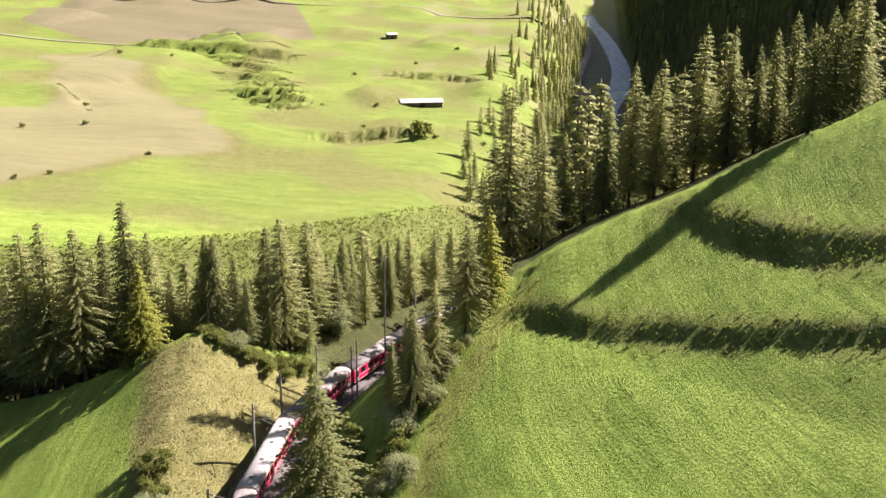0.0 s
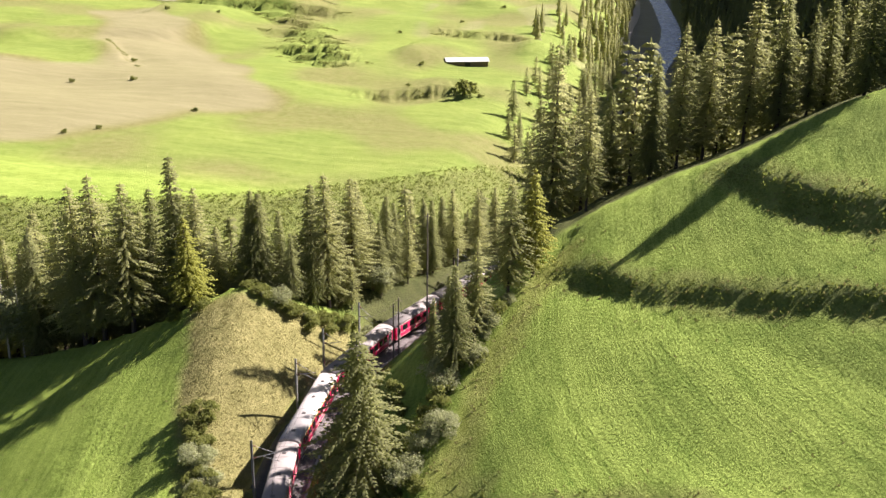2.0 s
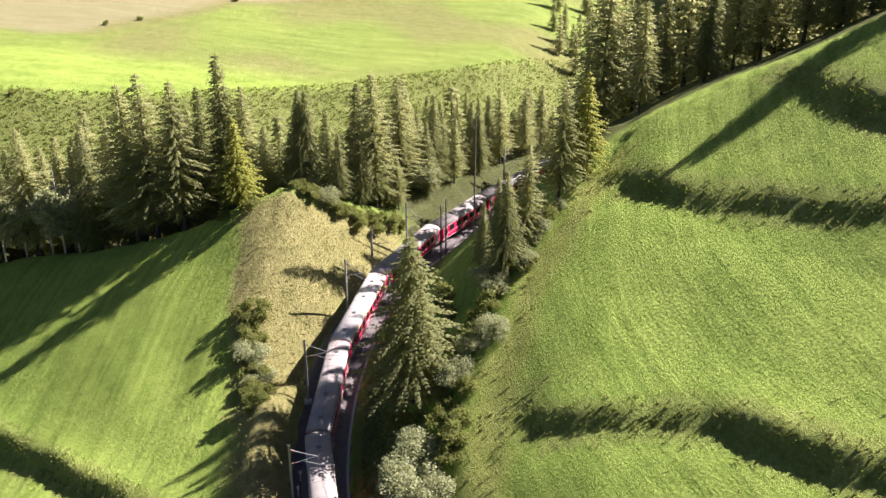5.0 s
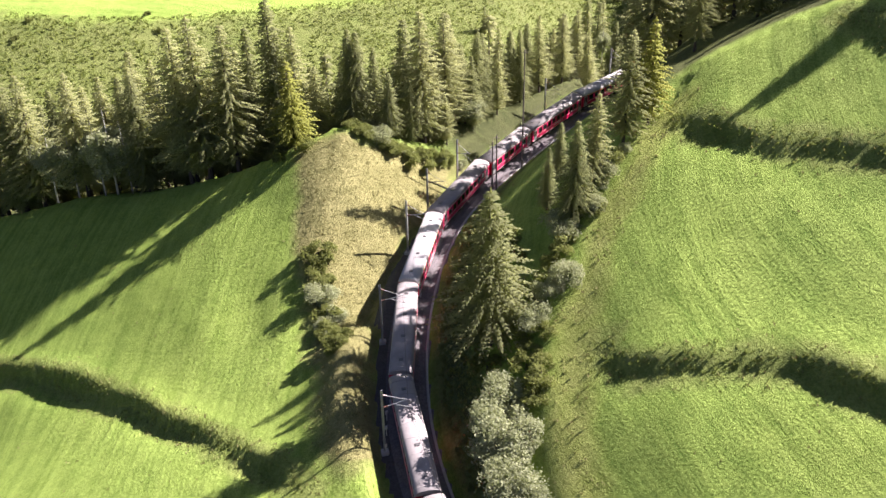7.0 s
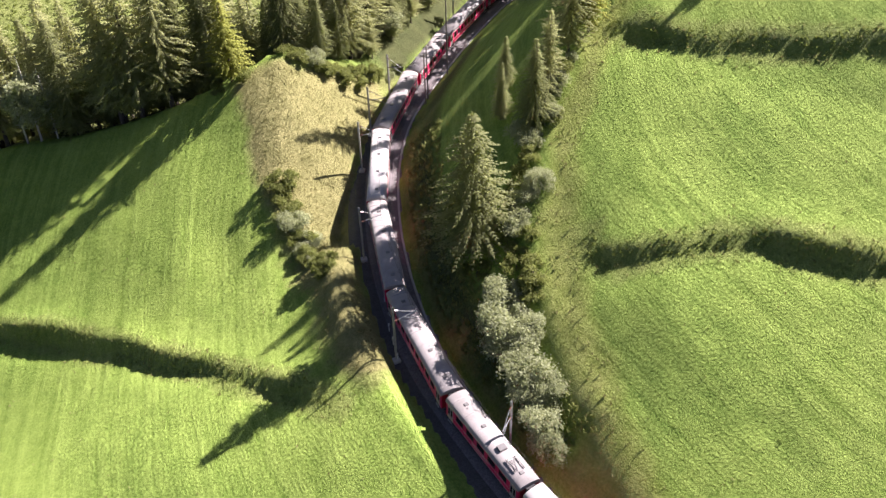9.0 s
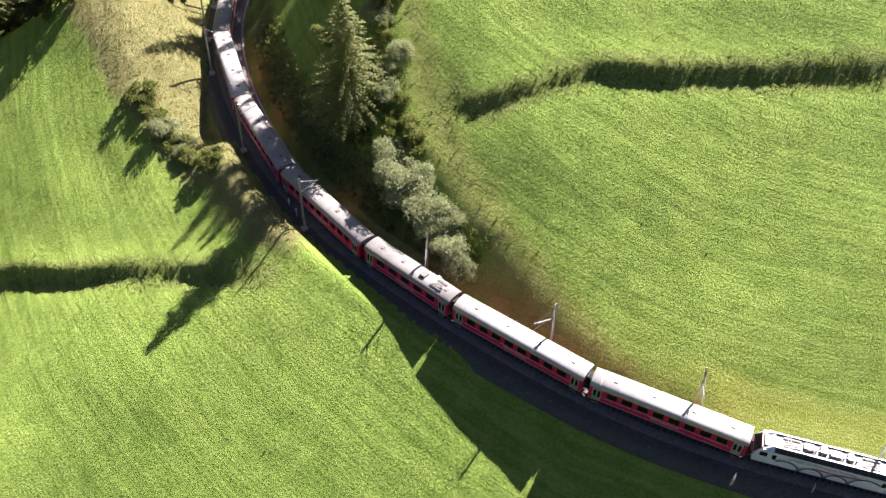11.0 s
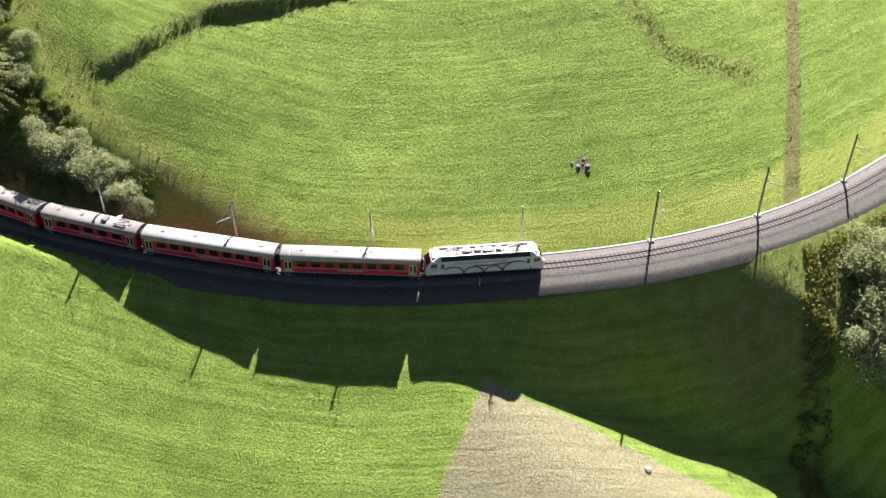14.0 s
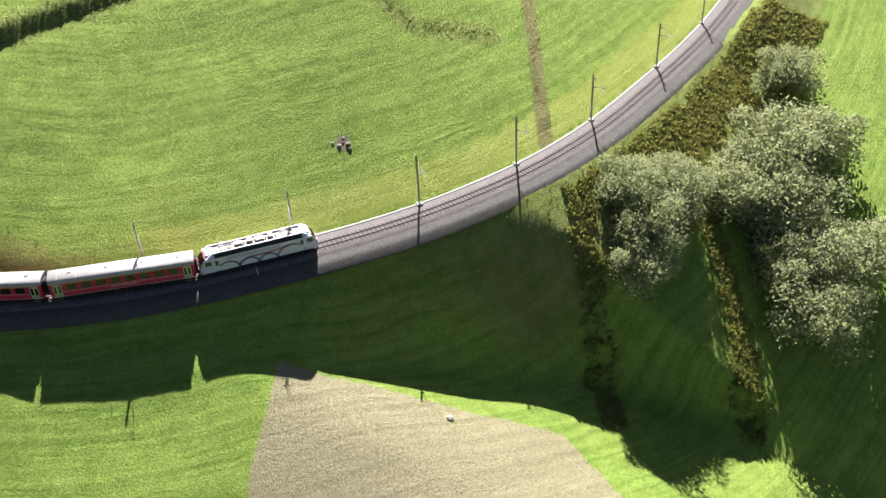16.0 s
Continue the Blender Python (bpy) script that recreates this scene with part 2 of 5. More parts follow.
def ground_material():
    g = Graph("alpine_meadow")
    p = g.pos()
    a1 = g.node("ShaderNodeAttribute")
    a1.attribute_name = "cover"
    a2 = g.node("ShaderNodeAttribute")
    a2.attribute_name = "cover_more"
    s1 = g.node("ShaderNodeSeparateColor", Color=a1.outputs["Color"])
    s2 = g.node("ShaderNodeSeparateColor", Color=a2.outputs["Color"])
    big, mid, fine = g.noise(0.035, 4, 0.6), g.noise(0.35, 4, 0.65), g.noise(3.2, 5, 0.75)
    blade = g.noise(9.0, 3, 0.7)
    # mowing swaths follow the slope
    a3 = g.node("ShaderNodeAttribute")
    a3.attribute_name = "contour"
    s3 = g.node("ShaderNodeSeparateXYZ", Vector=a3.outputs["Vector"])
    cc = g.node("ShaderNodeCombineXYZ")
    g.put(cc.inputs[0], g.math('ADD', g.math('MULTIPLY', s3.outputs[0], 0.95), g.math('MULTIPLY', g.noise(0.12, 2, 0.5), 1.6)))
    g.put(cc.inputs[1], g.math('MULTIPLY', s3.outputs[1], 0.035))
    swath = g.noise(1.0, 4, 0.68, cc.outputs[0])
    v = g.math('ADD', g.math('MULTIPLY', mid, 0.2), g.math('ADD', g.math('MULTIPLY', fine, 0.46), g.math('MULTIPLY', swath, 0.34)))
    v = g.ramp(v, 0.40, 0.60)
    green = g.mix(v, (0.105, 0.19, 0.026), (0.30, 0.415, 0.085))
    green = g.mix(g.ramp(big, 0.35, 0.7), green, g.mix(v, (0.16, 0.25, 0.034), (0.355, 0.46, 0.105)))
    lush = g.mix(v, (0.27, 0.335, 0.05), (0.43, 0.475, 0.125))
    dry = g.mix(g.ramp(g.math('ADD', g.math('MULTIPLY', mid, 0.5), g.math('MULTIPLY', fine, 0.5)), 0.36, 0.64), (0.135, 0.13, 0.045), (0.315, 0.29, 0.125))
    hay = g.mix(g.ramp(g.math('ADD', g.math('MULTIPLY', swath, 0.3), g.math('MULTIPLY', fine, 0.7)), 0.35, 0.65), (0.20, 0.18, 0.10), (0.47, 0.42, 0.27))
    soil = g.mix(v, (0.19, 0.155, 0.11), (0.27, 0.225, 0.16))
    # forest floor colour, also mixed in to dim open ground
    floor_and_dim = g.mix(v, (0.040, 0.048, 0.018), (0.105, 0.115, 0.045))
    stone = g.mix(v, (0.22, 0.21, 0.19), (0.44, 0.42, 0.39))
    edge = g.math('MULTIPLY', g.math('SUBTRACT', mid, 0.5), 0.7)

    def soft(ch):
        return g.ramp(g.math('ADD', ch, g.math('MULTIPLY', edge, g.math('MULTIPLY', ch, 1.0))), 0.08, 0.80)

    c = g.mix(soft(s1.outputs[1]), green, lush)
    c = g.mix(soft(s1.outputs[0]), c, dry)
    c = g.mix(g.ramp(s1.outputs[2], 0.25, 0.7), c, hay)
    c = g.mix(g.ramp(s2.outputs[0], 0.3, 0.7), c, soil)
    c = g.mix(g.ramp(s2.outputs[1], 0.3, 0.7), c, stone)
    c = g.mix(soft(s2.outputs[2]), c, floor_and_dim)
    h = g.math('ADD', g.math('MULTIPLY', fine, 0.6), g.math('ADD', g.math('MULTIPLY', blade, 0.25), g.math('MULTIPLY', swath, 0.5)))
    nrm = g.bump(h, 1.0, 0.45)
    g.bsdf.inputs["Sheen Weight"].default_value = 0.12
    g.bsdf.inputs["Sheen Tint"].default_value = (0.75, 0.9, 0.25, 1)
    g.bsdf.inputs["Specular IOR Level"].default_value = 0.12
    return g.done(c, 0.85, 0, nrm)


M_GROUND = ground_material()


def gravel_material(name, dark, light, scale):
    g = Graph(name)
    vo = g.node("ShaderNodeTexVoronoi", Vector=g.pos(), Scale=scale)
    n = g.noise(0.7, 4, 0.6)
    f = g.math('ADD', g.math('MULTIPLY', g.node("ShaderNodeSeparateColor", Color=vo.outputs["Color"]).outputs[0], 0.55), g.math('MULTIPLY', n, 0.45))
    return g.done(g.mix(f, dark, light), 0.9, 0, g.bump(vo.outputs["Distance"], 0.9, 0.06))


M_BALLAST = gravel_material("track_ballast", (0.062, 0.053, 0.055), (0.23, 0.20, 0.205), 9)
# gravel in a darker tone, standing in for shade on the outer edge
M_SHADEGRAVEL = gravel_material("shade_toned_path_gravel", (0.042, 0.040, 0.036), (0.135, 0.125, 0.115), 8)
M_SHOULDER = gravel_material("gravel_shoulder", (0.10, 0.088, 0.088), (0.24, 0.212, 0.212), 6)
M_RAIL = plain("rail_steel", (0.045, 0.037, 0.035), 0.5, 0.3, 0.2, 6)
M_SLEEPER = plain("sleeper_wood", (0.075, 0.062, 0.058), 0.85, 0, 0.3, 4, 0.3)
M_CONCRETE = plain("concrete", (0.46, 0.45, 0.43), 0.85, 0, 0.2, 3, 0.2)
M_GALV = plain("galvanised_steel", (0.42, 0.43, 0.44), 0.45, 0.6, 0.2, 4)
M_POLEWOOD = plain("weathered_pole_wood", (0.20, 0.17, 0.15), 0.85, 0, 0.3, 3, 0.3)
M_WIRE = plain("copper_wire", (0.10, 0.085, 0.075), 0.5, 0.7, 0.1, 1)
M_INSUL = plain("insulator", (0.16, 0.07, 0.05), 0.3, 0, 0.1, 3)
M_RED = plain("red_carriage_paint", (0.62, 0.014, 0.095), 0.32, 0, 0.12, 1.2)
M_REDEND = plain("dark_red_end_paint", (0.34, 0.016, 0.026), 0.4, 0, 0.2, 1.5)
M_SILVER = plain("bare_aluminium", (0.55, 0.55, 0.54), 0.35, 0.7, 0.12, 2)
M_ROOF = plain("dusty_grey_roof", (0.52, 0.495, 0.49), 0.6, 0, 0.18, 0.9, 0.1)
M_ROOFDARK = plain("brown_dusted_roof", (0.33, 0.30, 0.295), 0.7, 0, 0.22, 0.8, 0.1)
M_STRIPE = plain("cream_stripe", (0.62, 0.58, 0.50), 0.4, 0, 0.08, 2)
M_YELLOWLINE = plain("yellow_class_stripe", (0.66, 0.42, 0.03), 0.4, 0, 0.08, 2)
M_UNDER = plain("underframe_grime", (0.035, 0.032, 0.032), 0.8, 0, 0.3, 3)
M_RUBBER = plain("gangway_rubber", (0.03, 0.03, 0.032), 0.8, 0, 0.2, 5)
M_LOCO = plain("white_locomotive_paint", (0.76, 0.80, 0.86), 0.28, 0, 0.05, 0.8)
M_ARCH = plain("grey_livery_arch", (0.13, 0.15, 0.18), 0.35, 0, 0.1, 2)
M_LETTER = plain("grey_livery_letters", (0.25, 0.28, 0.34), 0.4, 0, 0.05, 2)
M_RIBBON = plain("crimson_livery_ribbon", (0.60, 0.03, 0.12), 0.35, 0, 0.05, 2)
M_LOCOROOF = plain("grimy_locomotive_roof", (0.26, 0.235, 0.23), 0.6, 0.2, 0.3, 1.5, 0.1)
M_GEAR = plain("roof_gear_steel", (0.20, 0.19, 0.19), 0.5, 0.6, 0.3, 4)
M_LAMP = plain("headlamp_glass", (0.75, 0.75, 0.70), 0.15, 0, 0.05, 5)
M_WALL = plain("barn_boards", (0.16, 0.12, 0.09), 0.85, 0, 0.3, 0.5)
M_SHEET = plain("pale_sheet_roof", (0.74, 0.76, 0.78), 0.4, 0.3, 0.06, 0.3)
M_ROCK = plain("pale_rock", (0.36, 0.34, 0.31), 0.9, 0, 0.3, 1.2, 0.6)
M_DARKROCK = plain("lichened_rock", (0.22, 0.20, 0.17), 0.9, 0, 0.35, 0.8, 0.6)
M_LANE = plain("pale_lane_surface", (0.36, 0.345, 0.32), 0.9, 0, 0.12, 0.2, local=False)


def glass_material():
    g = Graph("tinted_window_glass")
    return g.done((0.012, 0.014, 0.016), 0.06)


M_GLASS = glass_material()


def water_material():
    g = Graph("foaming_river")
    f = g.ramp(g.noise(0.22, 5, 0.75), 0.43, 0.60)
    g.done(g.mix(f, (0.045, 0.075, 0.11), (0.55, 0.6, 0.64)), 0.25, 0, g.bump(g.noise(0.5, 4, 0.7), 0.5, 0.6))
    return g.mat


M_WATER = water_material()


# ---- the land ----
def axis(lo, a, b, hi, fine, mid_lo, mid_hi, mid=3.5, grow=1.06):
    """Grid places: fine between a and b, growing to the mid spacing out to mid_lo and mid_hi, coarse past them."""
    def run(v, end, mid_end):
        out, st = [], fine
        while v < end:
            st = min(st * grow, mid if v < mid_end else 60)
            v += st
            out.append(v)
        return out
    left = [-q for q in run(-a, -lo, -mid_lo)]
    return np.array(left[::-1] + list(np.arange(a, b + 0.01, fine)) + run(b, hi, mid_hi))


def inside(x, y, poly):
    """1 inside a polygon, fading over some metres of its edge."""
    p = np.array(poly, float)
    c = np.zeros(x.shape, bool)
    d = np.full(x.shape, 1e9)
    for i in range(len(p)):
        (x0, y0), (x1, y1) = p[i], p[i - 1]
        with np.errstate(divide='ignore', invalid='ignore'):
            c ^= ((y0 > y) != (y1 > y)) & (x < (x1 - x0) * (y - y0) / (y1 - y0 + 1e-12) + x0)
        t = np.clip(((x - x0) * (x1 - x0) + (y - y0) * (y1 - y0)) / ((x1 - x0) ** 2 + (y1 - y0) ** 2 + 1e-9), 0, 1)
        d = np.minimum(d, np.hypot(x - x0 - t * (x1 - x0), y - y0 - t * (y1 - y0)))
    return np.where(c, 1, -1) * d


DRY_SLOPE = [(-290, 330), (-161, 335), (-125, 393), (-90, 412), (-93, 430), (-176, 575), (-232, 665), (-262, 640), (-197, 475), (-330, 455)]
PLOUGHED = [(-345, 880), (-330, 760), (-242, 705), (-197, 738), (-104, 790), (-150, 985), (-330, 985)]
KNOLL = [(-44, 131), (-41, 112), (-36, 96), (-33, 84), (-31, 76), (-26, 71), (-22, 74), (-25.5, 88), (-26.5, 104), (-25, 118), (-21, 132), (-16, 145), (-24, 140), (-34, 133)]
HAYFIELD = [(6.6, 10.2), (-12, 4), (-40, -30), (10, -50), (23, -23), (20, -18)]
STRIP = [(-2.5, 46), (4, 36.5), (-1, 57), (-1.5, 67), (-1, 81.5), (0.6, 90.3), (7.3, 100.7), (11, 107), (6, 106), (0.5, 97), (-5.5, 83), (-6.5, 70), (-6, 56)]


def cover(x, y):
    d, side, _ = off_line(x, y, LINE)
    s = d * side
    n = waves(x, y, 11, 21) * 0.6 + waves(x, y, 3.4, 22) * 0.4
    dry = step(-2, 3, inside(x, y, KNOLL) + 1.5 * n)
    dry = np.maximum(dry, step(-10, 10, inside(x, y, DRY_SLOPE) + 8 * waves(x, y, 60, 23)))
    dry = np.maximum(dry, 0.35 * step(-2, 2, inside(x, y, STRIP) + n))
    # uncut grass on the embankment and the cutting
    near = (y < 130)
    dry = np.maximum(dry, near * 0.45 * step(-9, -4, s) * step(-3.0, -4, s) * step(24, 30, x))
    dry = np.maximum(dry, near * 0.5 * step(8, 5, s) * step(3, 4.5, s) * step(8, -4, x))
    dry = np.maximum(dry, step(300, 330, y) * (0.15 + 0.5 * step(-0.3, 0.6, waves(x, y, 75, 24))) * step(-40, 10, np.abs(y - 385)))
    # rough grass on the scarps
    for line, a in BANKS:
        bd, _, _ = off_line(x, y, spline(line, 2.0))
        dry = np.maximum(dry, 0.35 * step(3.5, 1.2, bd + n))
    fd, _, _ = off_line(x, y, spline([(57.5, -7.2), (62, -4.5), (69.4, -0.6), (80, 5), (96, 14)], 1.0))
    dry = np.maximum(dry, 0.8 * step(1.0, 0.5, np.abs(fd - 0.5)))
    dry = np.maximum(dry, 0.4 * step(225, 245, y) * step(5, -5, y - gorge_edge(x) + 4 * n) * (x < 0.16 * y - 20))
    gully = step(2, 8, -s) * step(26, 36, x) * step(-80, -60, y) * step(45, 36, -s - 0.3 * x + 10)
    dry = np.maximum(dry, 0.5 * gully * step(20, 14, -s))
    lush = step(9.0, 7.0, s + 0.8 * n) * step(3.2, 4.0, s) * step(6, 14, x)
    lush = np.maximum(lush, 0.8 * step(-2, 2, inside(x, y, STRIP) + n))
    lush = np.maximum(lush, step(0, 12, y - gorge_edge(x)) * step(430, 415, y + 0.1 * x) * 0.15)
    lush = np.maximum(lush, step(400, 440, y) * (0.04 + 0.16 * step(-0.2, 0.5, waves(x, y, 140, 25))))
    lush = np.maximum(lush, 0.10 * step(0.0, 0.8, waves(x, y, 30, 26)) * (y < 130))
    tan_slope = step(-10, 10, inside(x, y, DRY_SLOPE) + 6 * waves(x, y, 45, 23))
    tan_slope = np.maximum(tan_slope, 0.75 * step(0.1, 0.5, waves(x, y, 90, 61)) * step(-70, -40, x) * step(600, 640, y))
    hay = step(-0.7, 0.7, inside(x, y, HAYFIELD) + 0.4 * n) * (s < -4)
    hay = np.maximum(hay, 0.62 * tan_slope)
    soil = np.maximum(step(-6, 6, inside(x, y, PLOUGHED)), 0.8 * step(1.9, 0.7, np.hypot((x - 37.8) * 0.8, y - 17.6) + 0.7 * n))
    u = x - 0.16 * y
    stone = step(-19, -13, u) * step(26, 22, u) * step(330, 420, y)
    cd, cs, _ = off_line(x, y, spline(CREST, 2.0))
    bd, bs, _ = off_line(x, y, spline(BROW, 2.0))
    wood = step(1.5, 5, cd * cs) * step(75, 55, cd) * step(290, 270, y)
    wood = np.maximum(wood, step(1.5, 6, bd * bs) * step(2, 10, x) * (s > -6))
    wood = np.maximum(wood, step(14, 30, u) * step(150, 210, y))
    # cutting undergrowth, with the trees' shade painted in as dark floor colour
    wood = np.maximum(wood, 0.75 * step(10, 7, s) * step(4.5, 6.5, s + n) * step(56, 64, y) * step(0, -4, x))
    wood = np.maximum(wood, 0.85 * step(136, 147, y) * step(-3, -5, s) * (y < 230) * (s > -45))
    # no wood here: far meadow dimmed in colour against the strong sun
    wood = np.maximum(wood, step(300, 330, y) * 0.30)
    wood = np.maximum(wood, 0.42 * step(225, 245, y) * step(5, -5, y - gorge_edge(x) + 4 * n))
    dark_knoll = (np.maximum(lush * (1 - hay) * (1 - dry), 0))
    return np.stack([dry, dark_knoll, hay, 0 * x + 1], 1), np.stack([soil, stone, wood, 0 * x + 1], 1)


GX, GY = axis(-2400, -95, 125, 2400, 0.7, -330, 220), axis(-700, -62, 150, 3400, 0.7, -80, 830, 3.0)
MX, MY = np.meshgrid(GX, GY)
MX, MY = MX.ravel(), MY.ravel()
MZ = ground(MX, MY)
nx, ny = len(GX), len(GY)
_i = (np.arange(ny - 1)[:, None] * nx + np.arange(nx - 1)[None]).ravel()
land_mesh = bpy.data.meshes.new("ground")
land_mesh.vertices.add(nx * ny)
land_mesh.vertices.foreach_set("co", np.stack([MX, MY, MZ], 1).ravel())
_f = np.stack([_i, _i + 1, _i + nx + 1, _i + nx], 1).astype(np.int32)
land_mesh.loops.add(_f.size)
land_mesh.loops.foreach_set("vertex_index", _f.ravel())
land_mesh.polygons.add(len(_f))
land_mesh.polygons.foreach_set("loop_start", np.arange(0, _f.size, 4, dtype=np.int32))
land_mesh.polygons.foreach_set("use_smooth", np.ones(len(_f), bool))
land_mesh.update(calc_edges=True)
land_mesh.validate()
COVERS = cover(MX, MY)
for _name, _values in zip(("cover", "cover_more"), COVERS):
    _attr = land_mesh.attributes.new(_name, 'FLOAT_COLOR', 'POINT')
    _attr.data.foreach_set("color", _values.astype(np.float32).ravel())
ARC = np.concatenate([[0], np.cumsum(np.linalg.norm(np.diff(LINE, axis=0), axis=1))])
_d3, _s3, _i3 = off_line(MX, MY, LINE)
_near = MY < 150
_attr = land_mesh.attributes.new("contour", 'FLOAT_VECTOR', 'POINT')
_attr.data.foreach_set("vector", np.stack([np.where(_near, _d3 * _s3, MY * 0.3), np.where(_near, ARC[_i3], MX), 0 * MX], 1).astype(np.float32).ravel())
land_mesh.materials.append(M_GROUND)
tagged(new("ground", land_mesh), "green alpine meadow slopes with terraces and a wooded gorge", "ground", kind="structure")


def on_grid(x, y, values):
    """Read values of the land's grid at places."""
    x, y = np.atleast_1d(np.asarray(x, float)), np.atleast_1d(np.asarray(y, float))
    i, j = np.clip(np.searchsorted(GX, x) - 1, 0, nx - 2), np.clip(np.searchsorted(GY, y) - 1, 0, ny - 2)
    u, v = (x - GX[i]) / (GX[i + 1] - GX[i]), (y - GY[j]) / (GY[j + 1] - GY[j])
    if values.ndim == 2:
        u, v = u[:, None], v[:, None]
    a = j * nx + i
    return (values[a] * (1 - u) + values[a + 1] * u) * (1 - v) + (values[a + nx] * (1 - u) + values[a + nx + 1] * u) * v


def land_z(x, y):
    return float(on_grid(x, y, MZ)[0])


def part(name, bm, mat, parent=None, label="", smooth=False):
    """Link a bmesh as one mesh object under a thing or a part."""
    me = bpy.data.meshes.new(name)
    bm.to_mesh(me)
    bm.free()
    me.materials.append(mat)
    if smooth:
        me.polygons.foreach_set("use_smooth", [True] * len(me.polygons))
    ob = new(name, me)
    ob.parent = parent
    if label:
        ob["label"] = label
    return ob


def box(bm, x0, x1, y0, y1, z0, z1, bevel=0.0):
    v = [bm.verts.new((x, y, z)) for z in (z0, z1) for x, y in ((x0, y0), (x1, y0), (x1, y1), (x0, y1))]
    fs = [bm.faces.new([v[i] for i in q]) for q in ((0, 3, 2, 1), (4, 5, 6, 7), (0, 1, 5, 4), (1, 2, 6, 5), (2, 3, 7, 6), (3, 0, 4, 7))]
    if bevel:
        bmesh.ops.bevel(bm, geom=list({e for f in fs for e in f.edges}), offset=bevel, segments=2, affect='EDGES')
    return bm


def rod(bm, a, b, r, n=6, r2=None):
    a, b = Vector(a), Vector(b)
    q = (b - a).to_track_quat('Z', 'Y').to_matrix()
    r2 = r if r2 is None else r2
    lo = [bm.verts.new(a + q @ Vector((r * math.cos(6.2832 * i / n), r * math.sin(6.2832 * i / n), 0))) for i in range(n)]
    hi = [bm.verts.new(b + q @ Vector((r2 * math.cos(6.2832 * i / n), r2 * math.sin(6.2832 * i / n), 0))) for i in range(n)]
    for i in range(n):
        bm.faces.new((lo[i], lo[(i + 1) % n], hi[(i + 1) % n], hi[i]))
    bm.faces.new(lo[::-1])
    bm.faces.new(hi)
    return bm


def prism(bm, outline, x0, x1):
    """Extrude a closed y, z outline along x."""
    a = [bm.verts.new((x0, y, z)) for y, z in outline]
    b = [bm.verts.new((x1, y, z)) for y, z in outline]
    n = len(outline)
    for i in range(n):
        bm.faces.new((a[i], a[(i + 1) % n], b[(i + 1) % n], b[i]))
    bm.faces.new(a[::-1])
    bm.faces.new(b)
    return bm


def empty(name, label, category, group="", m=None, kind=""):
    ob = new(name)
    ob.empty_display_size = 0.3
    if m is not None:
        ob.matrix_basis = m
    return tagged(ob, label, category, group, kind)

# ---- the railway ----
def sweep(name, profile, mat, k0=0, k1=None, every=1, parent=None, label="", closed=False):
    """A strip along the track: profile of (sideways, up) from the rail foot's level, sideways plus towards the hill."""
    ks = list(range(k0, (len(LINE) if k1 is None else k1), every))
    v, f, n = [], [], len(profile)
    for k in ks:
        z = rail_z(*LINE[k])
        for a, b in profile:
            v.append((LINE[k, 0] + UP_SIDE[k, 0] * a, LINE[k, 1] + UP_SIDE[k, 1] * a, z + b))
    for i in range(len(ks) - 1):
        for j in range(n if closed else n - 1):
            j2 = (j + 1) % n
            f.append((i * n + j, i * n + j2, (i + 1) * n + j2, (i + 1) * n + j))
    ob = link_mesh(name, v, f, mat, parent, True)
    if label:
        ob["label"] = label
    return ob


railway = empty("railway_track", "single metre-gauge track on grey ballast with gravel shoulders", "railway track", kind="structure")
# outer edge: the shade of the steep slope is put into its colour
sweep("outer_path", [(-4.5, -1.5), (-3.75, -0.74), (-3.3, -0.53), (-3.0, -0.50), (-2.0, -0.42)], M_SHADEGRAVEL, parent=railway, label="gravel edge above the embankment, toned dark as if shaded")
sweep("ballast", [(-2.0, -0.42), (-1.55, -0.16), (-0.9, -0.09), (0.9, -0.09), (1.55, -0.16), (1.9, -0.36)], M_BALLAST, parent=railway)
sweep("shoulder", [(1.85, -0.37), (2.6, -0.38), (3.4, -0.40), (3.9, -0.55)], M_SHOULDER, parent=railway, label="pale gravel walkway beside the track")
for side in (-0.53, 0.53):
    sweep("rail", [(side - 0.06, -0.10), (side - 0.035, 0.04), (side + 0.035, 0.04), (side + 0.06, -0.10)], M_RAIL, parent=railway)
cable_lid = sweep("cable_duct", [(2.75, -0.39), (2.75, -0.31), (3.05, -0.31), (3.05, -0.39)], M_CONCRETE, parent=railway, label="concrete cable trough lids")

